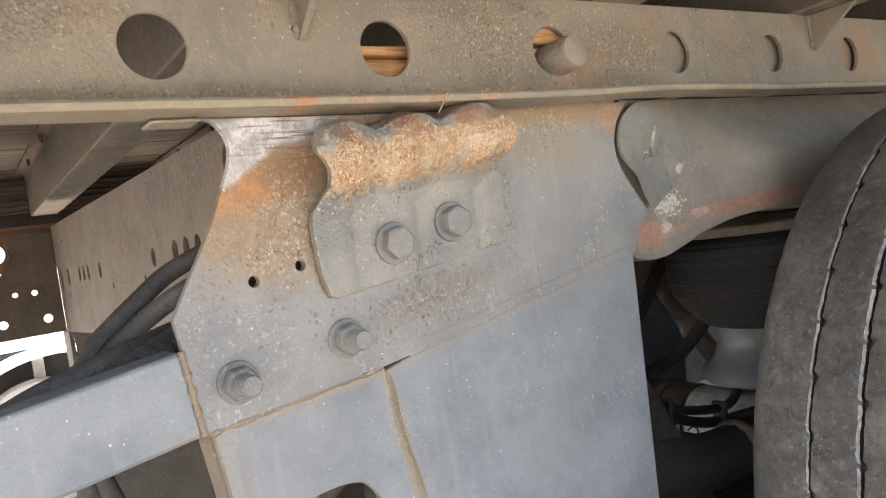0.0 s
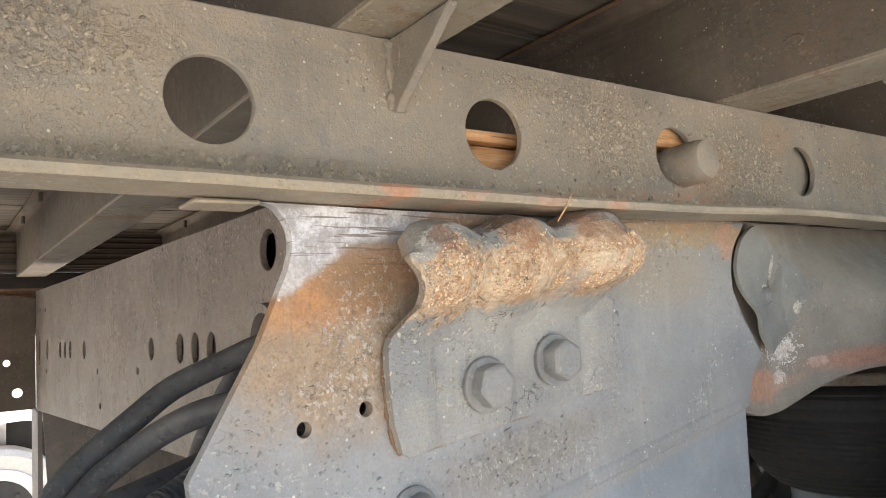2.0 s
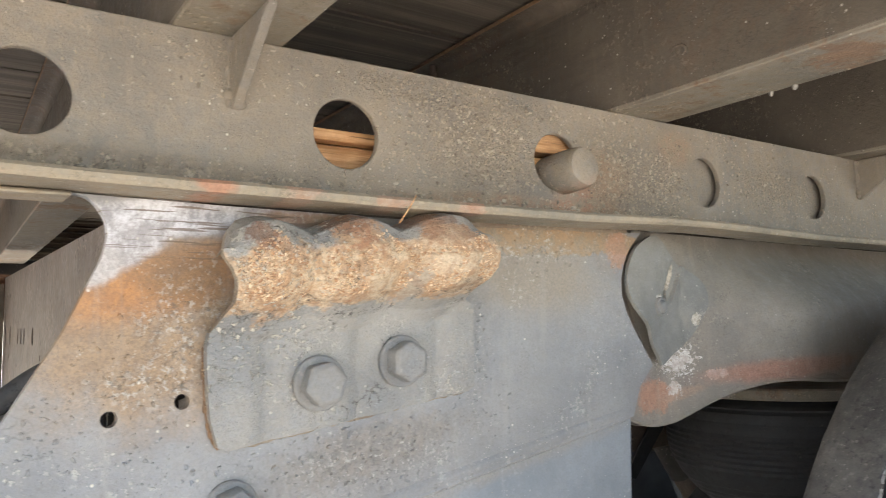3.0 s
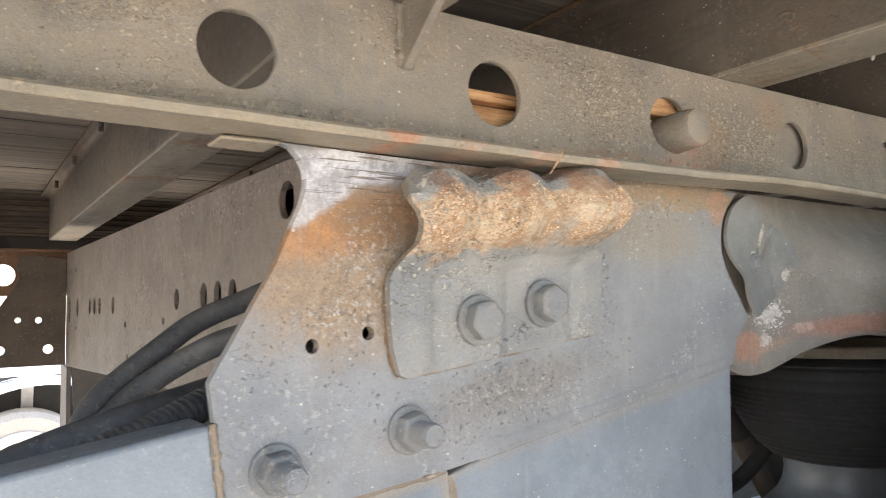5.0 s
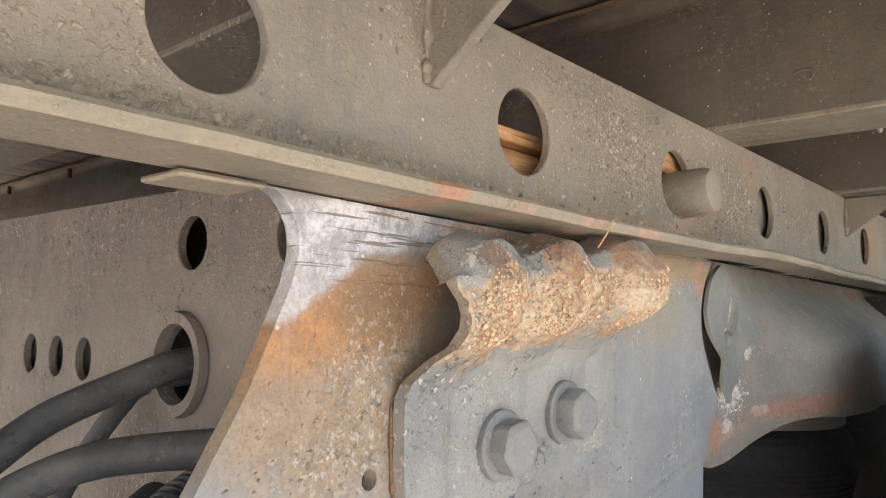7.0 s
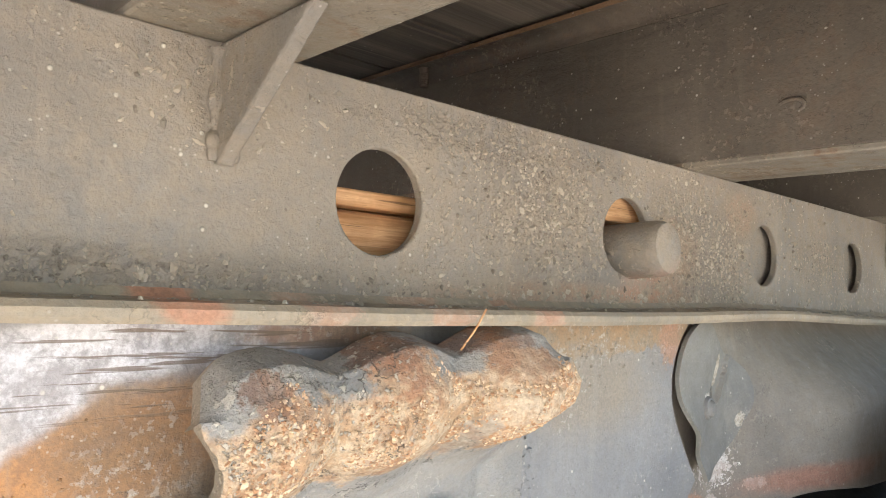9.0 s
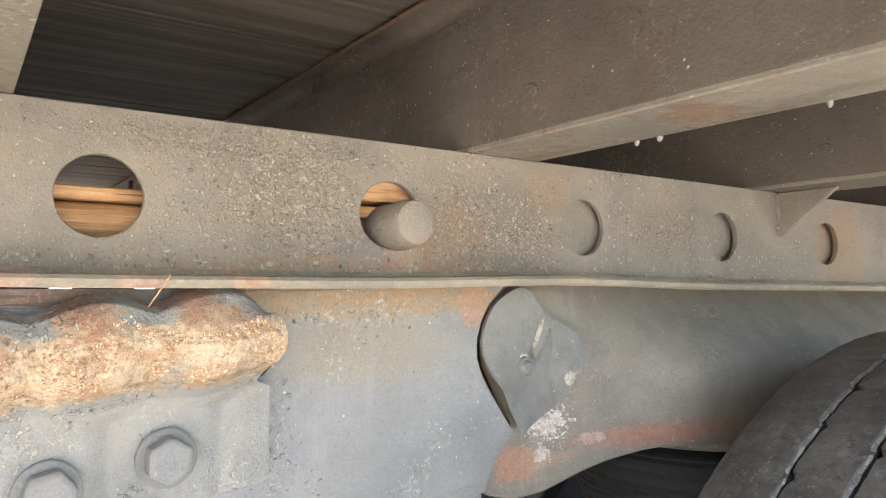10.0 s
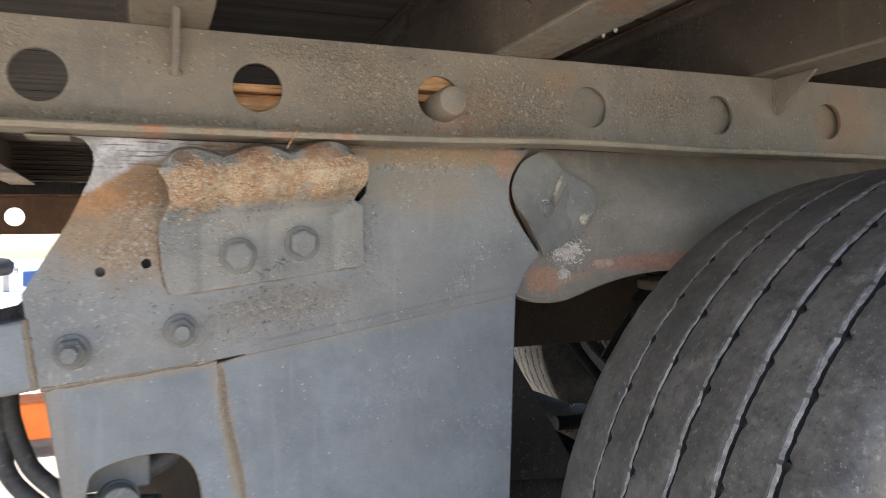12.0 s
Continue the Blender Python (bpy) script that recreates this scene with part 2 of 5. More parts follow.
    if scratch:
        lines = n.ramp(n.noise(1.0, 3, 0.6, (14, 14, 330)), 0.57, 0.63)
        lines = n.math("MULTIPLY", lines, n.blob(*scratch, soft=0.3, rag=0.5))
        col = n.mix(n.math("MULTIPLY", lines, 0.8), col, (0.16, 0.12, 0.09))
        height = n.math("SUBTRACT", height, n.math("MULTIPLY", lines, 1.5))
    n.put(bs.inputs["Base Color"], col)
    bs.inputs["Metallic"].default_value = metal
    n.put(bs.inputs["Roughness"], n.ramp(mid, 0.3, 0.7, rough - 0.12, min(rough + 0.22, 1)))
    b1 = n.bump(n.math("ADD", mid, n.math("MULTIPLY", lump, 0.5)), bump * 0.85, 0.003)
    n.put(bs.inputs["Normal"], n.bump(height, bump * 0.8, 0.0010, b1))
    return m


def rubber(name, col, dust, amount=0.5, rough=0.75, bump=0.4, scale=1.0):
    m, nt, bs = mat(name)
    n = Nodes(nt)
    big, mid, fine = n.noise(11 * scale, 5, 0.7), n.noise(85 * scale, 5, 0.7), n.noise(500, 2)
    c = n.mix(n.math("MULTIPLY", n.ramp(n.math("ADD", n.math("MULTIPLY", big, 0.55), n.math("MULTIPLY", mid, 0.45)), 0.35, 0.68), amount), col, dust)
    c = n.mix(n.math("MULTIPLY", n.dots(60, 0.05, 0.13), n.ramp(n.noise(30, 2), 0.52, 0.64, 0, 0.5)), c, tuple(min(1, d * 1.9) for d in dust))
    c = n.mix(n.ramp(n.noise(130 * scale, 5, 0.7), 0.57, 0.66, 0, 0.6), c, tuple(v * 0.4 for v in col))
    c = n.mix(n.ramp(n.noise(170 * scale, 4, 0.65), 0.60, 0.68, 0, 0.45 * amount), c, tuple(min(1, d * 1.7) for d in dust))
    c = n.mix(n.math("MULTIPLY", n.ramp(n.noise(34 * scale, 5, 0.7), 0.56, 0.66, 0, 0.45 * amount), n.ramp(big, 0.42, 0.58)), c, tuple(min(1, d * 1.5) for d in dust))
    c = n.mix(n.ramp(n.noise(48 * scale, 5, 0.7), 0.58, 0.66, 0, 0.55 * amount), c, tuple(v * 0.55 for v in col))
    c = n.mix(n.math("MULTIPLY", n.dots(190, 0.06, 0.18), n.ramp(n.noise(27, 2), 0.50, 0.62, 0, 0.7 * amount)), c, tuple(min(1, d * 2.6) for d in dust))
    n.put(bs.inputs["Base Color"], c)
    n.put(bs.inputs["Roughness"], n.ramp(mid, 0.3, 0.7, rough - 0.1, rough + 0.15))
    n.put(bs.inputs["Normal"], n.bump(fine, bump * 0.5, 0.0006, n.bump(mid, bump, 0.0015)))
    return m


def plain(name, col, rough=0.6, metal=0.0, vary=0.25, scale=12):
    m, nt, bs = mat(name)
    n = Nodes(nt)
    f = n.ramp(n.noise(scale, 5, 0.65), 0.3, 0.7)
    n.put(bs.inputs["Base Color"], n.mix(f, tuple(c * (1 - vary) for c in col), tuple(min(1, c * (1 + vary)) for c in col)))
    bs.inputs["Roughness"].default_value, bs.inputs["Metallic"].default_value = rough, metal
    n.put(bs.inputs["Normal"], n.bump(n.noise(scale * 14, 3), 0.25, 0.002))
    return m


DUST = (0.355, 0.295, 0.22)
GREY = (0.278, 0.288, 0.302)
M_beam = steel("dusty beam paint", (0.256, 0.242, 0.223), (0.345, 0.285, 0.215), 0.48, bump=0.9, grit=0.5, peel=0.08, flecks=0.8, cake=[(0.15, 1.10, 0.06, 0.042), (0.315, 1.09, 0.05, 0.05), (0.40, 1.09, 0.035, 0.045), (-0.33, 1.13, 0.07, 0.028), (-0.22, 1.056, 0.16, 0.010), (0.12, 1.146, 0.12, 0.014), (0.60, 1.10, 0.06, 0.03)], patches=[
    (dict(cx=0.2, cz=1.05, rx=0.16, rz=0.012), ((0.42, 0.22, 0.11), DUST), 0.5),
    (dict(cx=0.30, cz=1.085, rx=0.035, rz=0.03, rag=0.9), ((0.36, 0.2, 0.11), (0.34, 0.26, 0.19)), 0.6),
    (dict(cx=0.42, cz=1.135, rx=0.03, rz=0.02), ((0.45, 0.25, 0.14), DUST), 0.5),
    (dict(cx=0.26, cz=1.06, rx=0.03, rz=0.02), ((0.45, 0.22, 0.14), DUST), 0.5),
    (dict(cx=0.98, cz=1.09, rx=0.06, rz=0.06), ((0.42, 0.22, 0.12), DUST), 0.6)])
M_flange = steel("worn flange paint", (0.30, 0.275, 0.225), (0.39, 0.32, 0.23), 0.55, bump=0.5, grit=0.4, patches=[
    (dict(cx=-0.055, cz=1.04, rx=0.014, rz=0.012, soft=0.15, rag=1.2, scale=70), ((0.48, 0.26, 0.17), (0.50, 0.38, 0.31)), 0.62),
    (dict(cx=0.025, cz=1.042, rx=0.016, rz=0.012, soft=0.15, rag=1.3, scale=70), ((0.48, 0.26, 0.17), (0.50, 0.38, 0.31)), 0.62),
    (dict(cx=-0.12, cz=1.045, rx=0.014, rz=0.012, rag=0.7, scale=90), ((0.55, 0.25, 0.15), (0.45, 0.2, 0.12)), 0.8),
    (dict(cx=0.098, cz=1.04, rx=0.014, rz=0.010, soft=0.15, rag=1.2, scale=70), ((0.55, 0.25, 0.15), (0.55, 0.36, 0.28)), 0.62)])
M_cross = steel("crossmember paint", (0.25, 0.23, 0.195), (0.33, 0.28, 0.21), 0.5, bump=0.6, coarse=5, grit=0.8, rust=0.6)
# web colour darkened for the weaker light on upright faces, plus grit and rust
M_grime_shade = steel("shaded grimy crossmember web", (0.135, 0.115, 0.093), (0.19, 0.158, 0.122), 0.4, bump=0.5, coarse=5, grit=0.6, flecks=0.8, rust=0.12)
M_rail = steel("cross rail paint", (0.225, 0.192, 0.172), (0.262, 0.215, 0.180), 0.5, bump=0.6, flecks=0.5, grit=1.0, peel=0.8)
M_far = steel("far beam rust", (0.20, 0.10, 0.055), (0.25, 0.14, 0.08), 0.5, bump=0.3)
M_plate = steel("hanger plate paint", GREY, (0.332, 0.315, 0.285), 0.3, bump=0.4, grit=0.5, cracks=0.25, peel=0.15, cake=[(0.03, 0.828, 0.075, 0.018), (-0.15, 0.905, 0.05, 0.012), (0.14, 0.90, 0.010, 0.06), (0.22, 1.010, 0.11, 0.008), (-0.125, 0.948, 0.035, 0.03)], flecks=0.9, patches=[
    (dict(cx=-0.15, cz=0.945, rx=0.09, rz=0.068, soft=0.45, rag=0.5), ((0.38, 0.255, 0.145), (0.31, 0.215, 0.135)), 0.9),
    (dict(cx=-0.140, cz=0.976, rx=0.075, rz=0.020, soft=0.5, rag=0.35, turn=-16), ((0.50, 0.24, 0.085), (0.40, 0.20, 0.09)), 0.95),
    (dict(cx=0.24, cz=1.026, rx=0.15, rz=0.017, soft=0.12, rag=0.9, scale=38), ((0.41, 0.25, 0.12), (0.34, 0.26, 0.17)), 0.88),
    (dict(cx=0.22, cz=0.985, rx=0.09, rz=0.035, soft=0.6, rag=0.7), ((0.35, 0.275, 0.18), DUST), 0.6),
    (dict(cx=0.345, cz=1.02, rx=0.016, rz=0.022, soft=0.25, rag=0.9, scale=90), ((0.50, 0.27, 0.17), (0.42, 0.25, 0.16)), 0.85),
    (dict(cx=0.02, cz=0.825, rx=0.13, rz=0.028, soft=0.6, rag=0.9, scale=70, turn=-8), ((0.33, 0.295, 0.25), (0.22, 0.2, 0.18)), 0.4),
    (dict(cx=0.03, cz=0.84, rx=0.08, rz=0.02, soft=0.5, rag=1.2, scale=130, turn=-8), ((0.12, 0.105, 0.09), (0.3, 0.25, 0.2)), 0.5),
    # dark rust left of the clamp, with the recess's shade in its colour
    (dict(cx=-0.128, cz=0.980, rx=0.030, rz=0.020, soft=0.6, rag=0.6, scale=60), ((0.20, 0.125, 0.07), (0.30, 0.18, 0.09)), 0.85),
    (dict(cx=-0.125, cz=1.023, rx=0.115, rz=0.0135, soft=0.25, rag=0.3, scale=60, turn=-4), ((0.34, 0.33, 0.35), (0.66, 0.66, 0.70)), 0.95),
    (dict(cx=-0.168, cz=1.004, rx=0.046, rz=0.0165, soft=0.25, rag=0.35, scale=60, turn=-33), ((0.38, 0.36, 0.37), (0.66, 0.66, 0.69)), 0.94),
    (dict(cx=-0.186, cz=0.985, rx=0.016, rz=0.012, soft=0.3, rag=0.5, scale=70, turn=-30), ((0.50, 0.47, 0.46), (0.62, 0.60, 0.60)), 0.9),
    (dict(cx=-0.02, cz=1.027, rx=0.05, rz=0.006, soft=0.4, rag=0.8, scale=70), ((0.30, 0.14, 0.07), (0.42, 0.24, 0.13)), 0.8)], scratch=(-0.12, 1.015, 0.11, 0.024))
M_lower = steel("lower plate paint", (0.248, 0.280, 0.312), (0.315, 0.320, 0.318), 0.3, bump=0.22, grit=0.25, flecks=0.9, peel=0.1, patches=[
    (dict(cx=-0.042, cz=0.69, rx=0.008, rz=0.20, soft=0.5, rag=0.5, scale=60, turn=-9), ((0.36, 0.27, 0.17), DUST), 0.8),
    (dict(cx=-0.14, cz=0.765, rx=0.12, rz=0.009, soft=0.5, rag=0.6, scale=60, turn=-5), ((0.38, 0.28, 0.18), DUST), 0.7),
    (dict(cx=0.17, cz=0.805, rx=0.21, rz=0.010, soft=0.6, rag=0.6, scale=60, turn=-8.5), ((0.33, 0.29, 0.24), DUST), 0.5),
    (dict(cx=-0.215, cz=0.66, rx=0.014, rz=0.14, soft=0.6, rag=0.5, scale=60, turn=-10), ((0.33, 0.25, 0.17), DUST), 0.5)])
M_wing = steel("wing plate paint", (0.268, 0.243, 0.212), (0.31, 0.265, 0.21), 0.3, bump=0.4, grit=0.5, patches=[
    (dict(cx=0.390, cz=0.872, rx=0.020, rz=0.026, soft=0.35, rag=1.2, scale=90), ((0.36, 0.30, 0.30), (0.33, 0.26, 0.25)), 0.75),
    (dict(cx=0.414, cz=0.851, rx=0.032, rz=0.018, soft=0.22, rag=0.9, scale=60), ((0.54, 0.265, 0.165), (0.49, 0.245, 0.155)), 0.95),
    (dict(cx=0.455, cz=0.852, rx=0.030, rz=0.006, soft=0.5, rag=0.6, scale=50, turn=-12), ((0.48, 0.29, 0.19), (0.42, 0.27, 0.19)), 0.7),
    (dict(cx=0.600, cz=0.876, rx=0.105, rz=0.012, soft=0.5, rag=0.4, scale=40, turn=-3), ((0.46, 0.235, 0.165), (0.40, 0.205, 0.145)), 0.9),
    (dict(cx=0.500, cz=0.873, rx=0.014, rz=0.005, soft=0.15, rag=1.8, scale=130, turn=-6), ((0.68, 0.50, 0.43), (0.54, 0.34, 0.27)), 0.75),
    (dict(cx=0.450, cz=0.890, rx=0.020, rz=0.015, soft=0.08, rag=3.2, scale=190), ((0.84, 0.81, 0.77), (0.60, 0.52, 0.47)), 0.95),
    (dict(cx=0.446, cz=0.857, rx=0.007, rz=0.007, soft=0.1, rag=3.0, scale=190), ((0.80, 0.74, 0.68), (0.55, 0.45, 0.40)), 0.9)])
M_ear = steel("flap paint", (0.225, 0.222, 0.215), (0.3, 0.29, 0.25), 0.3, bump=0.35, grit=0.35, patches=[
    (dict(cx=0.472, cz=0.938, rx=0.006, rz=0.008, soft=0.15, rag=1.0, scale=140), ((0.66, 0.6, 0.52), DUST), 0.95),
    (dict(cx=0.409, cz=0.9635, rx=0.007, rz=0.0045, soft=0.15, rag=1.2, scale=160), ((0.75, 0.72, 0.68), DUST), 0.95),
    (dict(cx=0.414, cz=0.953, rx=0.004, rz=0.006, soft=0.15, rag=1.6, scale=190), ((0.62, 0.57, 0.5), DUST), 0.8),
    (dict(cx=0.431, cz=0.988, rx=0.004, rz=0.018, soft=0.15, rag=1.0, scale=160, turn=22), ((0.7, 0.62, 0.5), DUST), 0.8)])
M_cast_plate = steel("clamp plate paint", (0.285, 0.29, 0.29), (0.35, 0.315, 0.26), 0.45, bump=0.5, grit=0.6, patches=[
    (dict(cx=-0.1, cz=0.9, rx=0.012, rz=0.05, soft=0.4, rag=0.5), ((0.42, 0.24, 0.12), DUST), 0.6)])
M_clamp = steel("scaled rusty casting", (0.29, 0.298, 0.30), (0.37, 0.34, 0.29), 0.4, bump=1.0, grit=0.8, peel=0.8, patches=[
    (dict(cx=0.0, cz=0.982, rx=0.4, rz=0.0225, soft=0.12, rag=0.75, scale=42, turn=-5), ((0.60, 0.44, 0.29), (0.48, 0.30, 0.175)), 1.0),
    (dict(cx=-0.075, cz=0.978, rx=0.028, rz=0.030, soft=0.15, rag=0.9, scale=60), ((0.64, 0.45, 0.28), (0.50, 0.29, 0.16)), 0.95),
    (dict(cx=-0.008, cz=0.995, rx=0.022, rz=0.032, soft=0.15, rag=1.0, scale=60), ((0.54, 0.35, 0.2), (0.42, 0.2, 0.1)), 0.9),
    (dict(cx=0.066, cz=1.000, rx=0.026, rz=0.032, soft=0.15, rag=1.0, scale=60), ((0.52, 0.33, 0.19), (0.40, 0.2, 0.1)), 0.9),
    (dict(cx=0.03, cz=0.985, rx=0.13, rz=0.018, soft=0.4, rag=0.9, scale=150, turn=-5), ((0.74, 0.60, 0.42), (0.56, 0.36, 0.2)), 0.75),
    (dict(cx=0.045, cz=0.972, rx=0.010, rz=0.014, soft=0.15, rag=1.4, scale=70), ((0.26, 0.27, 0.27), (0.3, 0.29, 0.27)), 0.45),
    (dict(cx=-0.018, cz=1.022, rx=0.020, rz=0.010, soft=0.15, rag=1.5, scale=75), (RUST_DARK, (0.28, 0.12, 0.06)), 0.75),
    (dict(cx=0.048, cz=1.029, rx=0.026, rz=0.008, soft=0.15, rag=1.5, scale=75), (RUST_DARK, (0.32, 0.15, 0.08)), 0.7),
    (dict(cx=-0.090, cz=1.006, rx=0.012, rz=0.008, soft=0.15, rag=1.5, scale=90), (RUST_DARK, (0.3, 0.13, 0.06)), 0.85)])
M_edge = steel("worn rusty edge", (0.27, 0.21, 0.155), (0.32, 0.27, 0.21), 0.6, bump=0.8, peel=0.9)
M_seam = steel("dark rust seam", (0.16, 0.085, 0.045), (0.34, 0.22, 0.13), 0.5, bump=1.0)
M_weld = steel("rusty weld", (0.27, 0.20, 0.14), (0.33, 0.275, 0.21), 0.6, bump=0.9)
M_bolt = steel("grimy bolt steel", (0.225, 0.235, 0.245), (0.28, 0.255, 0.22), 0.35, bump=0.5)
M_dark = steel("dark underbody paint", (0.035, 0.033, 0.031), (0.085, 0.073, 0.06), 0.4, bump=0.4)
M_brown = steel("brown underbody grime", (0.11, 0.085, 0.065), (0.16, 0.12, 0.09), 0.5, bump=0.4)
def boards(name, deep, pale):
    """Old boards under road grime, with streaks along their length."""
    m, nt, bs = mat(name)
    n = Nodes(nt)
    long, fine = n.noise(1.0, 6, 0.7, (0.9, 34, 34)), n.noise(1.0, 4, 0.65, (4, 150, 150))
    col = n.mix(n.ramp(long, 0.38, 0.64), deep, pale)
    col = n.mix(n.ramp(fine, 0.40, 0.62, 0, 0.25), col, tuple(c * 0.6 for c in deep))
    col = n.mix(n.ramp(n.noise(1.0, 3, 0.6, (1.2, 75, 75)), 0.64, 0.70, 0, 0.35), col, tuple(min(1, c * 1.7) for c in pale))
    col = n.mix(n.ramp(n.noise(3.0, 5, 0.7), 0.45, 0.65, 0, 0.5), col, tuple(c * 0.75 for c in deep))
    col = n.mix(n.math("MULTIPLY", n.dots(60, 0.03, 0.09), n.ramp(n.noise(20, 2), 0.5, 0.62, 0, 0.7)), col, (0.5, 0.45, 0.37))
    n.put(bs.inputs["Base Color"], col)
    bs.inputs["Roughness"].default_value = 0.75
    n.put(bs.inputs["Normal"], n.bump(n.math("ADD", long, fine), 0.6, 0.003))
    return m


M_deck = boards("deck boards", (0.125, 0.105, 0.083), (0.235, 0.197, 0.155))
M_lipseam = steel("orange seam rust", (0.30, 0.165, 0.08), (0.24, 0.17, 0.11), 0.4, bump=0.8)
# upper flange stays close to the web's darkened colour, with some rust
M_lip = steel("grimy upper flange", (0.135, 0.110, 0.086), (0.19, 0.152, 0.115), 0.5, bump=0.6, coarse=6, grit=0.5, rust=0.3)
def wood(name, pale, deep):
    m, nt, bs = mat(name)
    n = Nodes(nt)
    grain = n.noise(1.0, 5, 0.65, (14, 260, 260))
    col = n.mix(n.ramp(grain, 0.38, 0.62), deep, pale)
    col = n.mix(n.ramp(n.noise(30, 4, 0.6), 0.45, 0.62, 0, 0.5), col, tuple(v * 0.75 for v in deep))
    col = n.mix(n.ramp(n.noise(1.0, 3, 0.6, (9, 330, 330)), 0.60, 0.66, 0, 0.8), col, tuple(v * 0.3 for v in deep))
    n.put(bs.inputs["Base Color"], col)
    bs.inputs["Roughness"].default_value = 0.7
    n.put(bs.inputs["Normal"], n.bump(grain, 0.5, 0.002))
    return m


M_wood = wood("raw timber", (0.66, 0.40, 0.21), (0.46, 0.24, 0.105))
M_tyre = rubber("tyre tread rubber", (0.060, 0.057, 0.054), (0.205, 0.188, 0.166), 0.75, rough=0.48, bump=1.0)
M_groove = rubber("dusty groove", (0.17, 0.165, 0.16), (0.48, 0.465, 0.44), 1.0, bump=0.8, scale=1.3)
M_hose = rubber("black hose rubber", (0.055, 0.056, 0.062), (0.17, 0.16, 0.15), 0.65, 0.6, scale=0.8)
M_bag = rubber("air spring rubber", (0.022, 0.022, 0.023), (0.055, 0.05, 0.045), 0.5, 0.7)
def grains(name, cols, rough=0.8):
    """Loose crumbs of dirt or scale, each of its own tone."""
    m, nt, bs = mat(name)
    geo = nt.nodes.new("ShaderNodeNewGeometry")
    ramp = nt.nodes.new("ShaderNodeValToRGB")
    ramp.color_ramp.interpolation = "CONSTANT"
    for k, c in enumerate(cols):
        e = ramp.color_ramp.elements[k] if k < 2 else ramp.color_ramp.elements.new(k / len(cols))
        e.position, e.color = k / len(cols), (*c, 1)
    nt.links.new(geo.outputs["Random Per Island"], ramp.inputs[0])
    nt.links.new(ramp.outputs[0], bs.inputs["Base Color"])
    bs.inputs["Roughness"].default_value = rough
    return m


M_crumb = grains("dirt crumbs", [(0.30, 0.27, 0.225), (0.36, 0.315, 0.25), (0.27, 0.245, 0.21), (0.42, 0.38, 0.32), (0.28, 0.265, 0.24), (0.24, 0.215, 0.18)])
M_scale = grains("rust scale", [(0.58, 0.40, 0.25), (0.66, 0.48, 0.30), (0.50, 0.29, 0.16), (0.40, 0.23, 0.13), (0.48, 0.36, 0.26), (0.76, 0.60, 0.42)])
M_flake = grains("beam dirt flakes", [(0.34, 0.295, 0.235), (0.42, 0.37, 0.30), (0.29, 0.255, 0.21), (0.19, 0.165, 0.135), (0.36, 0.31, 0.245), (0.43, 0.38, 0.31), (0.30, 0.26, 0.21)])
M_ground = plain("pale concrete", (0.46, 0.41, 0.34), 0.9, vary=0.18, scale=3)
M_white = plain("white lorry paint", (0.78, 0.78, 0.78), 0.4, vary=0.06)
M_blue = plain("blue car paint", (0.03, 0.10, 0.32), 0.3, vary=0.1)
M_orange = plain("orange panel", (0.85, 0.20, 0.03), 0.5, vary=0.1)
M_brass = steel("dirty brass-coloured casing", (0.07, 0.054, 0.036), (0.10, 0.078, 0.052), 0.4, rough=0.32, metal=0.4, bump=0.4)
M_black = plain("black plastic", (0.03, 0.03, 0.03), 0.5)
M_hub = plain("grey hub steel", (0.17, 0.17, 0.17), 0.5, vary=0.3)
M_alu = plain("dull aluminium", (0.6, 0.6, 0.6), 0.4, metal=0.7, vary=0.15)
M_seat = plain("dark grey bracket paint", (0.075, 0.076, 0.08), 0.55, vary=0.3)
M_sleeve = plain("pale sleeve paint", (0.30, 0.30, 0.295), 0.5, vary=0.3, scale=25)
M_piston = plain("grey piston paint", (0.15, 0.156, 0.17), 0.35, vary=0.2)
M_tan_tyre = rubber("sun-bleached tan rubber", (0.30, 0.25, 0.19), (0.42, 0.36, 0.28), 0.6)
M_glass = plain("dark window glass", (0.03, 0.04, 0.05), 0.08, vary=0.05)


# ---------------- ground ----------------
def ground_z(y):
    return -0.043 - 0.48 * min(1, max(0, y - 2.9) / 2.0) - 0.0175 * max(0, y - 4.9)


bm = bmesh.new()
ys = [-300, -60, -12, -4, -1.5, 0, 1.5, 2.9, 3.3, 3.8, 4.4, 4.9, 6, 10, 30, 60, 300]
xs = [-300, -40, -8, -3, 0, 3, 8, 40, 300]
grid = [[bm.verts.new((x, y, ground_z(min(y, 60)))) for x in xs] for y in ys]
for a, b in zip(grid, grid[1:]):
    for i in range(len(xs) - 1):
        bm.faces.new((a[i], a[i + 1], b[i + 1], b[i]))
tagged(part("ground", bm, M_ground), "pale sunlit concrete yard under the trailer", "ground", kind="structure")

# ---------------- trailer floor and crossmembers ----------------
DECK = 1.322
bm = bmesh.new()
rnd = random.Random(4)
y = -0.62
while y < 2.32:
    w = 0.145
    z = DECK + rnd.uniform(0, 0.003)
    box(-5.0, -0.55 + rnd.uniform(-.2, .2), y, min(y + w - 0.004, 2.338), z, z + 0.03, bm)
    box(-0.5, 5.0, y, min(y + w - 0.004, 2.338), z + 0.001, z + 0.03, bm)
    y += w
box(-5.0, 5.0, -0.63, 2.37, DECK + 0.031, DECK + 0.12, bm)
tagged(part("ceiling", bm, M_deck), "dark grimy boards of the trailer floor seen from below", "floor", kind="structure")
profile = [(2.360, 1.3525), (2.340, 1.3525)]
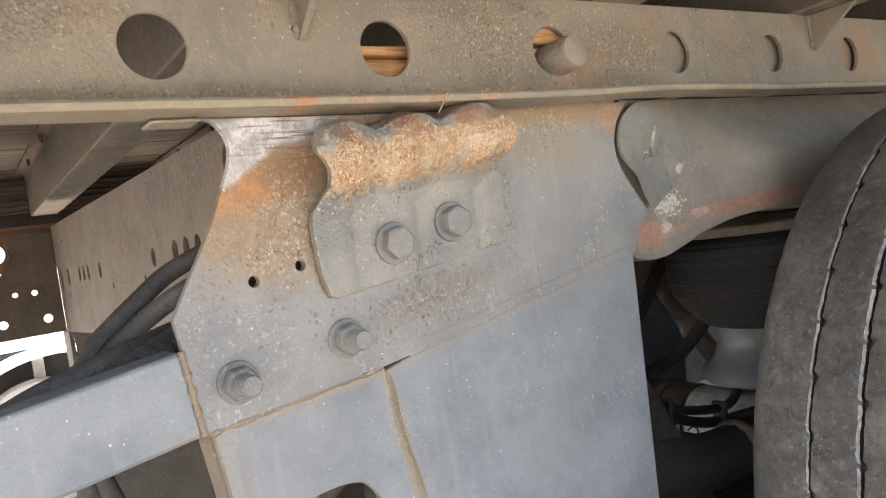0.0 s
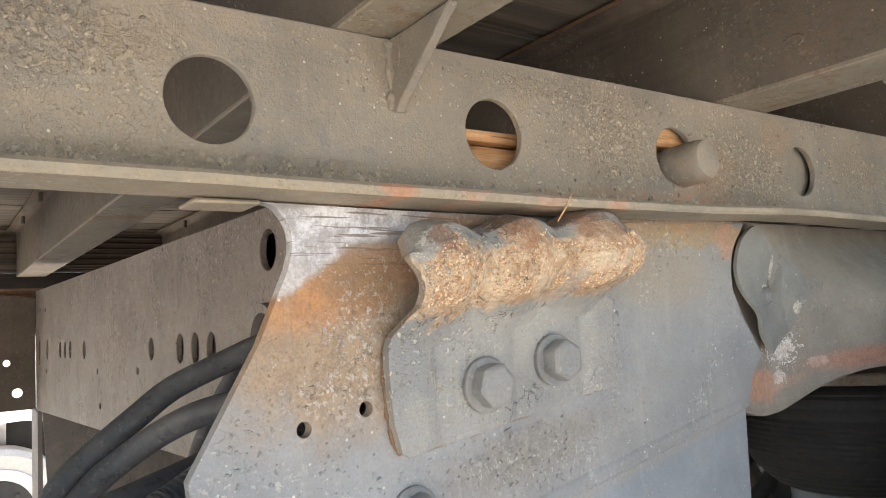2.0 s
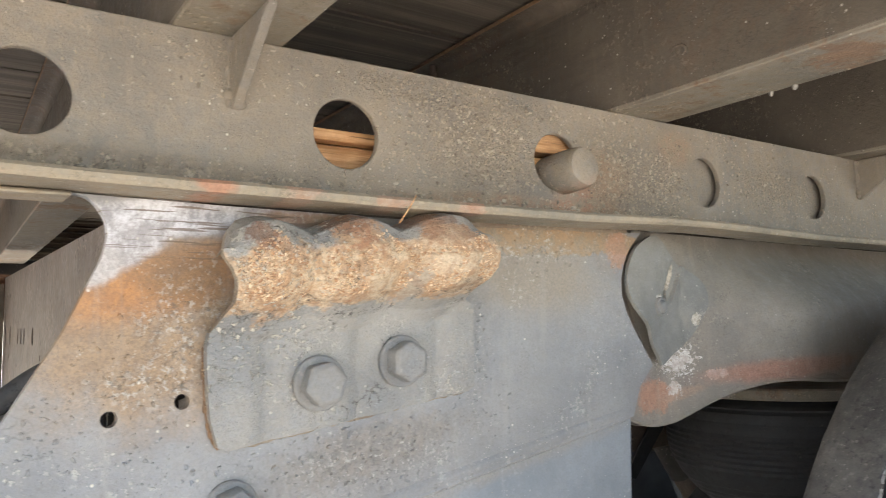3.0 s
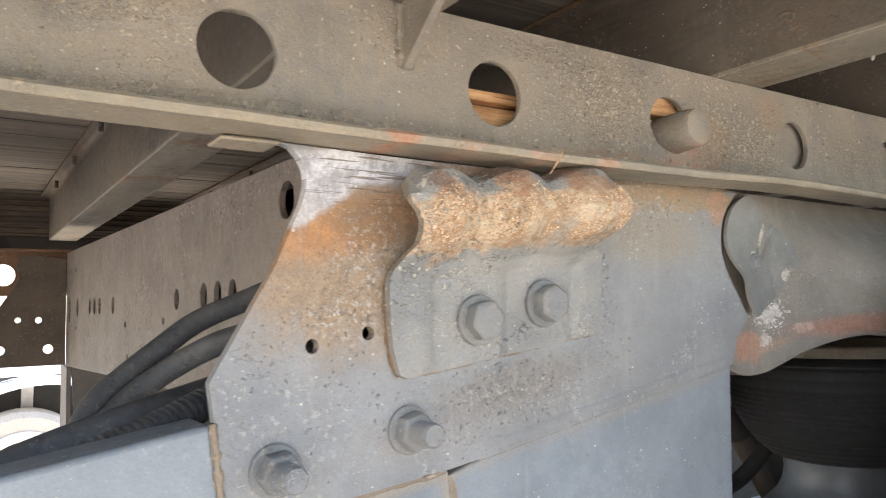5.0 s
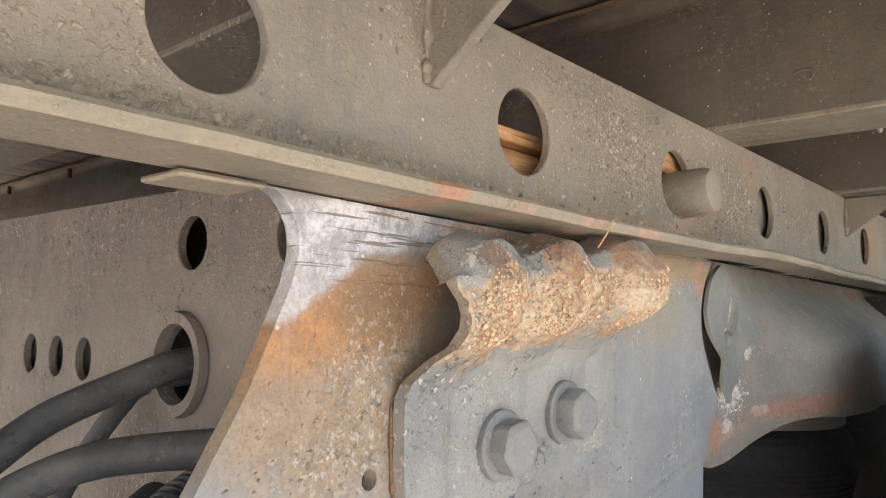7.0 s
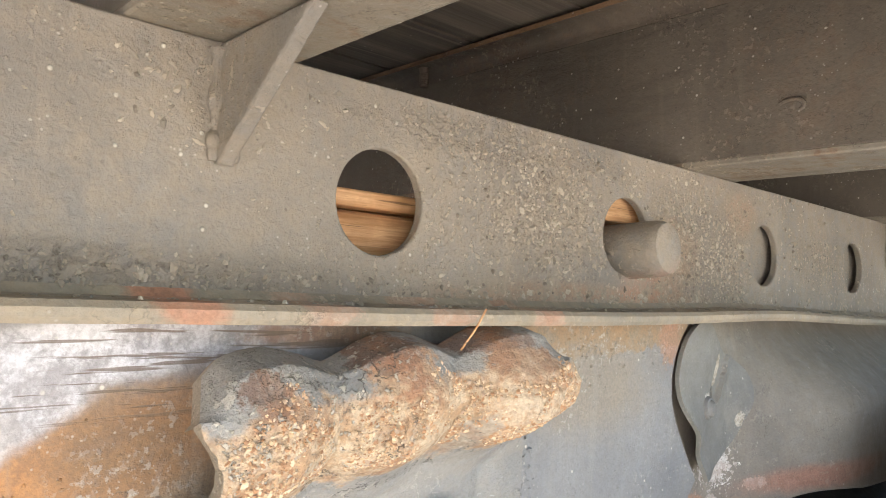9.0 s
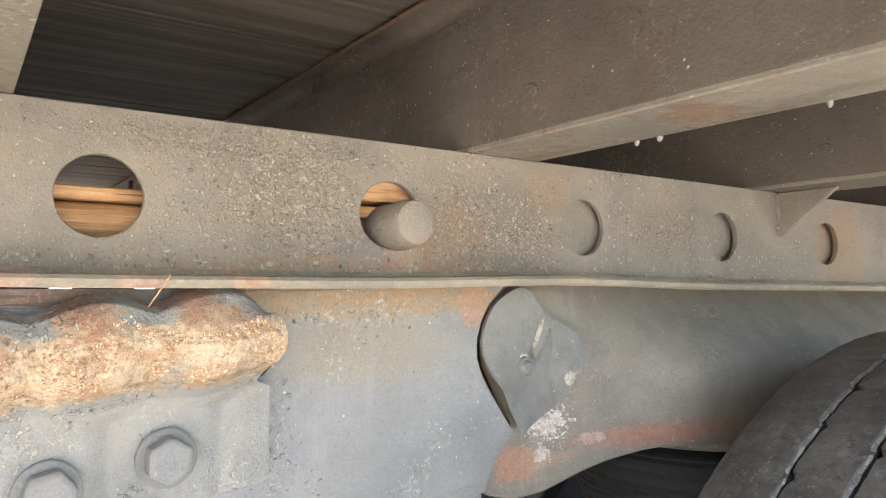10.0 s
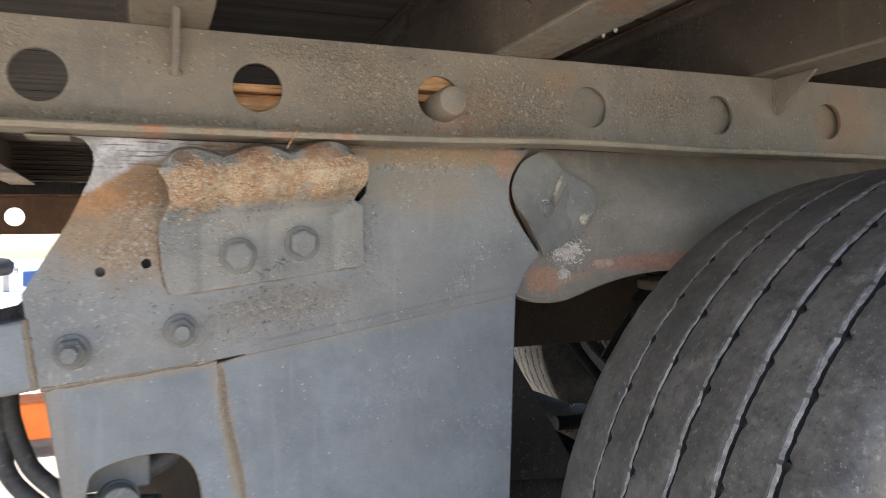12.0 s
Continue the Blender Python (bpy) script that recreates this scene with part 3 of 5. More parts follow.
for k in range(7):
    z = 1.318 - 0.019 * k
    profile += [(2.340, z), (2.346, z - 0.004), (2.346, z - 0.013), (2.340, z - 0.0185)]
profile += [(2.340, 1.180), (2.360, 1.180)]
bm = sheet(profile, [], lambda u, v, d: (d, u, v), -5.0, 5.0)
tagged(part("trim", bm, M_deck), "ribbed brown side rail along the far edge of the trailer floor", "side rail", kind="structure")
bm = box(-5.0, 5.0, 2.345, 2.375, 1.085, 1.179)
tagged(part("trim", bm, M_dark, bevel=0.004), "dark steel channel under the far side rail", "side rail", kind="structure")
bm = box(-5.0, 5.0, -0.66, -0.632, 1.24, 1.5)
tagged(part("trim", bm, M_cross), "grey steel side rail along the trailer floor", "side rail", kind="structure")

PITCH = 0.4635
for i in range(-6, 9):
    x0 = -0.141 + PITCH * i
    zb = 1.1645
    cm = tagged(new("crossmember"), "dusty grey steel crossmember under the trailer floor", "crossmember", "crossmembers under the floor", "structure")
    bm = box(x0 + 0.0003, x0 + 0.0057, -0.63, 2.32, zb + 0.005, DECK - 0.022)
    part("web", bm, M_grime_shade, cm, bevel=0.001)
    bm = box(x0, x0 + 0.086, -0.63, 2.32, zb, zb + 0.006)
    part("lower_flange", bm, M_cross, cm, bevel=0.0015)
    bend = [(x0 - 0.016 * (1 - math.cos(t)), DECK - 0.0225 + 0.016 * math.sin(t)) for t in [k * math.pi / 16 for k in range(9)]] + [(x0 - 0.026, DECK - 0.0062)]
    back = [(x0 - 0.026, DECK - 0.0020), (x0 + 0.006, DECK - 0.0020), (x0 + 0.006, DECK - 0.0225)]
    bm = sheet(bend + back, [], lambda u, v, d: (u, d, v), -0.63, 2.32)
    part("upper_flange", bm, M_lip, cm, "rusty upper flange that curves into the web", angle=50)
    part("rust_seam", box(x0 - 0.0275, x0 - 0.0262, -0.63, 2.32, DECK - 0.0068, DECK - 0.0022), M_lipseam, cm, "thin line of orange rust along the flange edge")
    for k in range(0 if i % 2 else 3, 6):
        thread = [(0, -0.024), (0.0050, -0.0235)] + [(0.0060 - 0.0009 * (j % 2), -0.022 + 0.0014 * j) for j in range(12)] + [(0.0060, -0.001), (0, -0.001)]
        bm = lathe(thread, (x0 - 0.013, -0.074 + 0.41 * k, DECK - 0.006), (0.02, 0.05, 1), 12)
        part("deck_bolt", bm, M_brown, cm, "grimy threaded bolt end under the floor")
    bm = tube([(x0 - 0.0005 + 0.0012 * math.sin(2 * q), -0.085 + 0.010 * math.cos(q), 1.205 + 0.005 * math.sin(q)) for q in [0.5 + k * 0.5 for k in range(8)]], 0.0019, 8, steps=3)
    part("weld_scar", bm, M_grime_shade, cm, "dirty ring of old weld on the web")


# ---------------- the long chassis beam with round holes ----------------
def top_z(x):
    return 1.1643


def flange_z(x):
    """Underside of the lower flange, with its kink over the hanger."""
    return 1.0340 - 0.011 * max(-0.6, min(x, 0)) + 0.0006 * math.sin(9 * x + 1) + 0.0055 * math.exp(-((x - 0.42) / 0.16) ** 2)


def flange_top(x):
    return flange_z(x) + 0.009


beam = tagged(new("chassis_beam"), "dusty grey steel chassis beam pierced by a row of round holes", "chassis beam", kind="structure")
HOLES = [-0.235 * 7 + 0.235 * k for k in range(20)]
xs = [-1.9 + 0.05 * i for i in range(98)]
outline = [(x, flange_top(x) - 0.002) for x in xs] + [(x, top_z(x)) for x in reversed(xs)]
bm = sheet(outline, [circle2(x, 1.100, 0.0295) for x in HOLES], lambda u, v, d: (u, d, v), 0.0, 0.007)
part("web", bm, M_beam, beam, bevel=0.0012)
bm = bmesh.new()
rows = []
for i in range(161):
    x = -1.9 + 0.03 * i
    z, t = flange_z(x), flange_top(x)
    e = -0.041 + 0.0012 * math.sin(31 * x) + 0.0008 * math.sin(83 * x)
    ring = [(e + 0.002, z), (e, z + 0.0025), (e, t - 0.003), (e + 0.0025, t - 0.0003), (e + 0.012, t), (-0.004, t + 0.001), (0.0, t + 0.005), (0.003, t + 0.005), (0.0085, t), (0.0085, z)]
    rows.append([bm.verts.new((x, a, b)) for a, b in ring])
for a, b in zip(rows, rows[1:]):
    for k in range(10):
        bm.faces.new((a[k], a[(k + 1) % 10], b[(k + 1) % 10], b[k]))
part("lower_flange", bm, M_flange, beam, "lower flange with chipped paint and red primer")
bm = box(-1.9, 2.9, 0.007, 0.06, 1.150, 1.156)
part("upper_flange", bm, M_beam, beam)
bm = box(0.335, 1.03, 0.013, 0.019, 1.046, 1.152)
part("backing_plate", bm, M_beam, beam, "dusty plate close behind the holes")
# round bar end that pokes out of a hole
bm = lathe([(0, 0.033), (0.013, 0.0325), (0.0185, 0.031), (0.0205, 0.027), (0.0212, 0.022), (0.0216, 0), (0.0216, -0.05), (0, -0.05)], (0.2425, 0, 1.0895), (0.03, -1, 0.06), 40)
part("bar_end", bm, M_beam, beam, "dust-covered round bar end poking out of a hole")
for gx, tip in ((-0.094, 1.107), (0.826, 1.106)):
    zt = 1.1645
    bm = sheet([(0.0, tip), (-0.004, tip - 0.001), (-0.010, tip + 0.004), (-0.080, zt - 0.001), (0.0, zt - 0.001)], [], lambda u, v, d, gx=gx: (gx + d, u, v), -0.004, 0.004)
    part("gusset", bm, M_beam, beam, "small triangular steel gusset", bevel=0.0012)
for gx, tip in ((-0.094, 1.107), (0.826, 1.106)):
    for side in (-1, 1):
        bm = strip([(gx + side * 0.0045, -0.001, tip + 0.001), (gx + side * 0.0048, -0.001, tip + 0.02), (gx + side * 0.0048, -0.001, 1.160)], 0.0030, 0.0030, seed=41 + side, lumps=0.5)
        part("weld_bead", bm, M_beam, beam, "lumpy weld under caked dirt")
# a stalk of dry straw caught in the flange
bm = tube([(0.026, -0.040, 1.022), (0.033, -0.044, 1.034), (0.0385, -0.0455, 1.044)], 0.0006, 6)
tagged(part("straw", bm, M_wood), "dry straw stalk stuck to the flange edge", "straw")

# timbers inside the frame, seen through the holes
for x0, x1, z0, z1, y0, edge in ((-0.10, 0.268, 1.0655, 1.0975, 0.022, 0.011), (-0.10, 0.262, 1.0985, 1.1085, 0.020, 0.002)):
    bm = box(x0, x1, y0, y0 + 0.09, z0, z1)
    tagged(part("timber", bm, M_wood, bevel=edge), "raw orange-brown timber block behind the chassis beam", "timber", "timbers behind the beam")
bm = box(0.186, 0.275, 0.012, 0.075, 1.1125, 1.134)
tagged(part("timber", bm, M_wood, bevel=0.003), "short orange-brown timber block behind the chassis beam", "timber", "timbers behind the beam")
bm = box(-0.10, 0.30, 0.02, 0.20, 1.0455, 1.065)
tagged(part("packing_plate", bm, M_brown, bevel=0.002), "brown rusty packing plate on the flange", "plate")

# ---------------- cross rail behind the hanger ----------------
def rail_place(u, v, d):
    return (-0.1 - 0.019 * u + d, u, v)


rail = tagged(new("cross_rail"), "deep brown-grey steel cross rail with punched holes", "cross rail", kind="structure")
top = [(0.09, 1.071), (1.86, 1.088)]
low = [(1.86, 0.764), (0.09, 0.800)]
def slot2(cy, cz, ry, rz, n=18):
    return [(cy + ry * math.cos(2 * math.pi * i / n), cz + rz * math.sin(2 * math.pi * i / n)) for i in range(n)]
rail_holes = [slot2(0.240, 1.029, 0.021, 0.021), slot2(0.112, 1.028, 0.021, 0.021), slot2(0.248, 0.9355, 0.030, 0.030)]
rail_holes += [slot2(y, 0.931, 0.0165, 0.0195) for y in (0.418, 0.478, 0.541)] + [slot2(0.682, 0.930, 0.0145, 0.0165)]
rail_holes += [slot2(y, 0.928, 0.016, 0.019, 12) for y in (1.185, 1.34, 1.405, 1.47)] + [slot2(1.66, 0.928, 0.019, 0.026, 12), slot2(1.80, 0.92, 0.02, 0.035, 12)]
rail_holes += [slot2(y, z, 0.008, 0.006, 8) for y, z in ((1.06, 0.888), (1.04, 0.825), (0.763, 0.896), (0.756, 0.841), (1.69, 1.03), (1.78, 1.03), (1.82, 1.03), (1.68, 0.875))]
bm = sheet(top + low, rail_holes, rail_place, 0.0, 0.008)
part("web", bm, M_rail, rail, bevel=0.001)
bm = sheet([(0.09, 1.065), (1.86, 1.082), (1.86, 1.088), (0.09, 1.071)], [], rail_place, 0.008, 0.08)
part("upper_flange", bm, M_rail, rail)
bm = sheet([(0.09, 0.800), (1.86, 0.764), (1.86, 0.770), (0.09, 0.806)], [], rail_place, 0.008, 0.08)
part("lower_flange", bm, M_rail, rail)
bm = lathe([(0.030, 0.0), (0.031, 0.006), (0.040, 0.007), (0.041, 0.001), (0.041, 0)], (-0.1052, 0.248, 0.9355), (-1, 0, 0), 36)
part("grommet", bm, M_rail, rail, "pressed collar round the hose hole")
# added dark sheet that stands for the shade inside the rail
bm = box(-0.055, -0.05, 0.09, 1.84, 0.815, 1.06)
tagged(part("rail_dark_sheet", bm, M_dark), "added dark sheet standing for the shade inside the cross rail", "plate", kind="structure")
bm = box(-0.249, -0.205, -0.004, 0.03, 1.0315, 1.0348)
tagged(part("flange_tab", bm, M_flange, bevel=0.002), "pale steel tab under the beam flange", "tab")

# ---------------- far side of the frame ----------------
far = tagged(new("far_beam"), "rusty brown far chassis beam with round holes", "chassis beam", kind="structure")
FY = 1.89
bm = sheet([(-1.9, 0.966), (2.9, 0.966), (2.9, 1.096), (-1.9, 1.096)], [circle2(-0.293 + 0.2375 * k - 1.425, 1.024, 0.031, 24) for k in range(18)], lambda u, v, d: (u, FY + d, v), 0, 0.008)
part("web", bm, M_far, far)
bm = box(-1.9, 2.9, FY - 0.05, FY, 1.089, 1.096)
part("upper_flange", bm, M_far, far)
bm = sheet([(-0.337, 0.872), (-0.339, 0.775), (-0.333, 0.768), (-0.136, 0.768), (-0.136, 1.07), (-0.20, 1.08), (-0.255, 1.075), (-0.262, 1.05), (-0.255, 1.01)],
           [circle2(-0.180, 0.814, 0.013, 16), circle2(-0.298, 0.814, 0.013, 16), circle2(-0.205, 0.896, 0.009, 12), circle2(-0.256, 0.897, 0.008, 12)], lambda u, v, d: (u, FY - 0.03 + d, v), 0, 0.008)
tagged(part("far_hanger_plate", bm, M_brown, bevel=0.001), "dark drilled steel hanger plate on the far beam", "bracket")
bm = sheet([(-0.128, 0.765), (0.32, 0.72), (0.28, 0.02), (-0.085, 0.02)], [], lambda u, v, d: (u, FY - 0.10 + d, v), 0, 0.012)
box(-0.140, -0.1285, FY - 0.10, FY + 0.03, 0.02, 0.765, bm)
tagged(part("far_hanger_box", bm, M_rail, bevel=0.001), "brown-grey lower hanger box on the far side", "bracket")


# ---------------- the hanger bracket ----------------
def plate_at(u, v, d):
    return (u, 0.011 + 0.045 * u - d, v)


hanger = thing("hanger_bracket", "grey-painted steel suspension hanger with rust and bare metal below the beam", "bracket")
left = smooth2([(-0.207, 1.0345), (-0.194, 1.032), (-0.184, 1.020), (-0.1815, 1.006), (-0.185, 0.990)], 5)
outline = [tuple(p) for p in left] + [(-0.208, 0.940), (-0.2555, 0.8605), (-0.252, 0.834), (-0.243, 0.757), (-0.053, 0.7735), (-0.022, 0.7775), (0.361, 0.8345), (0.374, 0.866), (0.398, 0.8885),
           (0.384, 0.908), (0.369, 0.929), (0.3565, 0.949), (0.3500, 0.967), (0.3500, 0.985), (0.3555, 1.003), (0.3650, 1.0185), (0.386, 1.0385), (0.250, 1.036), (0.10, 1.0335), (-0.10, 1.0335)]
bm = sheet(outline, [circle2(-0.178, 0.882, 0.0056, 14), circle2(-0.1295, 0.890, 0.0056, 14), circle2(-0.0935, 0.811, 0.011, 14), circle2(-0.208, 0.795, 0.011, 14), [(0.121, 0.966), (0.127, 0.963), (0.138, 0.975), (0.140, 0.990), (0.133, 0.993), (0.122, 0.985)]], plate_at, -0.010, 0.0)
part("upper_plate", bm, M_plate, hanger, "upper plate with orange rust and a scraped bright patch", bevel=0.0016, edge=M_edge)
cut = smooth2([(-0.198, 0.61), (-0.196, 0.635), (-0.188, 0.656), (-0.155, 0.667), (-0.115, 0.669), (-0.093, 0.661), (-0.079, 0.638), (-0.074, 0.60), (-0.080, 0.56), (-0.11, 0.54), (-0.16, 0.545), (-0.19, 0.565)], 4, True)
bm = sheet([(-0.237, 0.7555), (-0.053, 0.7725), (-0.047, 0.705), (-0.029, 0.605), (-0.016, 0.37), (-0.195, 0.37), (-0.217, 0.60)], [[tuple(p) for p in cut]], plate_at, -0.012, -0.002)
part("lower_plate", bm, M_lower, hanger, "lower left plate with a cut-out", bevel=0.0016, edge=M_edge)
bm = sheet([(-0.020, 0.7765), (0.3605, 0.8335), (0.345, 0.545), (0.337, 0.37), (-0.0145, 0.37), (-0.0275, 0.605), (-0.0455, 0.705), (-0.0500, 0.7685)], [], plate_at, -0.013, -0.003)
part("lower_plate", bm, M_lower, hanger, "broad blue-grey lower plate", bevel=0.0022)
bm = sheet([(-0.239, 0.755), (-0.218, 0.60), (-0.196, 0.37), (-0.187, 0.37), (-0.209, 0.60), (-0.230, 0.755)], [], plate_at, -0.055, -0.0125)
part("side_return", bm, M_weld, hanger, "rusty return edge", bevel=0.001)
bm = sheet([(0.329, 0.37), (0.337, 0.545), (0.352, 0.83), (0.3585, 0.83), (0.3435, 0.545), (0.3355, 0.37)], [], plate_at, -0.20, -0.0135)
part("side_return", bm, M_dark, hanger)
# added backing sheets, not known parts, that keep the holes and gap dark
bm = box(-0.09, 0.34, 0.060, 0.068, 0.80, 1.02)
part("dark_backing", bm, M_dark, hanger)
part("dark_backing", box(-0.165, -0.112, 0.083, 0.087, 0.86, 0.905), M_dark, hanger)
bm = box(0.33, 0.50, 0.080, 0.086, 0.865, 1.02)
part("dark_backing", bm, M_far, hanger)
def ease(x):
    x = max(0.0, min(1.0, x))
    return x * x * (3 - 2 * x)


SWELL = smooth2([(0.38, 0), (0.42, 0), (0.44, 0.003), (0.48, 0.015), (0.52, 0.032), (0.56, 0.050), (0.595, 0.066), (0.62, 0.075), (0.645, 0.080), (0.68, 0.0825), (0.75, 0.084), (1.0, 0.085), (1.7, 0.085), (4.7, 0.085)], 6)


def wing_y(u, v):
    """The wing swells out towards the tyre, and lies flat under the flange."""
    s = 0.0
    for p, q in zip(SWELL, SWELL[1:]):
        if p.x <= u <= q.x:
            s = p.y + (q.y - p.y) * (u - p.x) / (q.x - p.x)
            break
    return 0.0235 + 0.045 * u - s * (1 - ease((v - 0.94) / 0.10))


# wing behind the flap
low_edge = smooth2([(0.335, 0.842), (0.360, 0.834), (0.380, 0.8265), (0.410, 0.8195), (0.440, 0.8205), (0.467, 0.829), (0.50, 0.843), (0.53, 0.853), (0.56, 0.860), (0.59, 0.863), (0.63, 0.862), (0.70, 0.857), (0.95, 0.85), (1.62, 0.85)], 6)


def low_z(u):
    for p, q in zip(low_edge, low_edge[1:]):
        if p.x <= u <= q.x:
            return p.y + (q.y - p.y) * (u - p.x) / (q.x - p.x)
    return 0.85


near_edge = [tuple(p) for p in low_edge if p.x < 0.4195]
outline = near_edge + [(0.420, low_z(0.420)), (0.420, 1.043), (0.385, 1.044), (0.372, 1.02), (0.368, 0.985), (0.374, 0.955), (0.390, 0.925), (0.405, 0.895), (0.384, 0.880), (0.345, 0.872)]
bm = sheet(outline, [], plate_at, -0.024, -0.0125)
part("wing_root", bm, M_wing, hanger, "root of the wing behind the flap")
bm = bmesh.new()
cols, back = [], []
us = [0.42 + 0.004 * i for i in range(96)] + [0.81 + 0.05 * i for i in range(17)] + [1.8 + 0.2 * i for i in range(15)]
for u in us:
    a, b = [], []
    for k in range(31):
        v = low_z(u) + (1.0425 - low_z(u)) * k / 30
        dent = 0.0012 * noise.noise((u * 22, v * 22, 4)) * ease((u - 0.42) / 0.03)
        a.append(bm.verts.new((u, wing_y(u, v) + dent, v)))
        b.append(bm.verts.new((u, wing_y(u, v) + 0.009, v)))
    cols.append(a)
    back.append(b)
for grid in (cols, back):
    for a, b in zip(grid, grid[1:]):
        for k in range(30):
            bm.faces.new((a[k], b[k], b[k + 1], a[k + 1]))
for k in range(len(us) - 1):
    bm.faces.new((cols[k][0], cols[k + 1][0], back[k + 1][0], back[k][0]))
part("wing_plate", bm, M_wing, hanger, "swelling side wing with red primer along its curved lower edge", angle=50)
bm = bmesh.new()
rows = []
for p in [p for p in low_edge[5:] if p.x < 0.90]:
    y = wing_y(p.x, p.y)
    q = [(0.0006, 0.010), (-0.0010, 0.0), (0.0010, -0.003), (0.035, -0.004), (0.035, 0.0), (0.0075, 0.004)]
    rows.append([bm.verts.new((p.x, y + a, p.y + h)) for a, h in q])
for a, b in zip(rows, rows[1:]):
    for k in range(6):
        bm.faces.new((a[k], a[(k + 1) % 6], b[(k + 1) % 6], b[k]))
part("lip", bm, M_wing, hanger)


def weld(points, w, parent, seed, depth=0.0, m=None, lumps=0.3):
    bm = strip([plate_at(u, v, depth) for u, v in points], w, w, seed=seed, lumps=lumps)
    part("rust_seam" if m is M_seam else "weld_bead", bm, m or M_weld, parent, "crust of dark rust" if m is M_seam else "dusty weld bead")


def ridge(points, half, height, parent, depth=0.0, m=None, label="painted-over weld bead"):
    """A low rounded swelling of the plate along points."""
    path = smooth2(points, 12)
    bm = bmesh.new()
    rows = []
    for i, p in enumerate(path):
        t = (path[min(i + 1, len(path) - 1)] - path[max(i - 1, 0)]).normalized()
        nrm = Vector((-t.y, t.x))
        fade = min(1.0, i / 6, (len(path) - 1 - i) / 6)
        row = []
        for k in range(-6, 7):
            q = p + nrm * (half * k / 6)
            h = height * fade * math.cos(k / 6 * math.pi / 2) ** 2 * (0.8 + 0.4 * noise.noise((q.x * 70, q.y * 70, 2))) - 0.0004
            row.append(bm.verts.new(plate_at(q.x, q.y, h + depth)))
        rows.append(row)
    for a, b in zip(rows, rows[1:]):
        for k in range(12):
            bm.faces.new((a[k], a[k + 1], b[k + 1], b[k]))
    part("weld_bead", bm, m or M_plate, parent, label)


weld([(-0.240, 0.7555), (-0.18, 0.761), (-0.12, 0.7665), (-0.056, 0.7725)], 0.0032, hanger, 2, -0.003)
weld([(-0.020, 0.777), (0.06, 0.7895), (0.16, 0.8045), (0.26, 0.8195), (0.356, 0.8335)], 0.0030, hanger, 3, -0.0045, M_lower, 0.2)
ridge([(-0.02, 0.7845), (0.06, 0.7975), (0.16, 0.8125), (0.26, 0.8275), (0.358, 0.8415)], 0.0075, 0.0026, hanger)
ridge([(-0.0512, 0.768), (-0.0465, 0.705), (-0.0285, 0.605), (-0.018, 0.42)], 0.0085, 0.0024, hanger, -0.0028, M_weld, "broad rusty weld bead")
weld([(-0.242, 0.757), (-0.248, 0.79), (-0.2515, 0.832)], 0.0036, hanger, 5, -0.004)
weld([(0.10, 1.034), (0.20, 1.036), (0.28, 1.038), (0.36, 1.040)], 0.003, hanger, 6, -0.001)
# flap: a bent leaf of steel pulled out of the plate
arcs = ([(0.401, 0.888), (0.395, 0.904), (0.3865, 0.918), (0.375, 0.933), (0.363, 0.949), (0.356, 0.965), (0.354, 0.984), (0.359, 1.002), (0.370, 1.019), (0.386, 1.030), (0.404, 1.0365), (0.419, 1.031), (0.432, 1.018), (0.447, 1.0045)],
        [(0.447, 1.0045), (0.465, 0.997), (0.481, 0.987), (0.4875, 0.972), (0.484, 0.950), (0.474, 0.929), (0.460, 0.914), (0.444, 0.905), (0.424, 0.8965), (0.401, 0.888)])
leaf = [tuple(p) for arc in arcs for p in smooth2(arc, 7)[:-1]]
bm = bmesh.new()
cx, cz = 0.418, 0.962


def leaf_d(u, v):
    """How far the bent leaf stands off: prised up along its torn edge, folded up along a crease, close to the wing at the other side."""
    base = 0.0050 - 0.045 * max(0.0, u - 0.405)
    torn = 0.0150 * math.exp(-((v - 0.925) / 0.030) ** 2) * ease((0.425 - u - 0.45 * (0.96 - v)) / 0.055)
    point = 0.0060 * math.exp(-((u - 0.401) ** 2 + (v - 0.888) ** 2) / 0.0005)
    along, off = 0.478 * (u - 0.438) + 0.878 * (v - 0.985), 0.878 * (u - 0.438) - 0.478 * (v - 0.985)
    near = ease((along + 0.036) / 0.016)
    fold = near * (0.0045 * math.exp(-off / 0.025) - 0.013 * (1 - ease(off / 0.0045)) * (off < 0.0045) if off > 0 else -0.0085 * max(0.0, 1 + off / 0.013))
    return base + torn + point + fold + 0.0006 * noise.noise((u * 60, v * 60, 5))


def leaf_at(u, v):
    x, y, z = plate_at(u, v, leaf_d(u, v))
    return x, min(y, wing_y(u, v) - 0.0080 - 0.006 * ease((v - 0.93) / 0.03) if u > 0.425 else y), z


rings = []
for k in range(60):
    f = 1 - k / 60
    rings.append([bm.verts.new(leaf_at(cx + (u - cx) * f, cz + (v - cz) * f)) for u, v in leaf])
n = len(leaf)
for a, b in zip(rings, rings[1:]):
    for k in range(n):
        bm.faces.new((a[k], a[(k + 1) % n], b[(k + 1) % n], b[k]))
bm.faces.new(rings[-1])
made = bmesh.ops.extrude_face_region(bm, geom=bm.faces[:])["geom"]
for v in made:
    if isinstance(v, bmesh.types.BMVert):
        v.co.y += 0.0045
flap = part("flap", bm, M_ear, hanger, "leaf-shaped bent steel flap", bevel=0.0009, edge=M_edge)
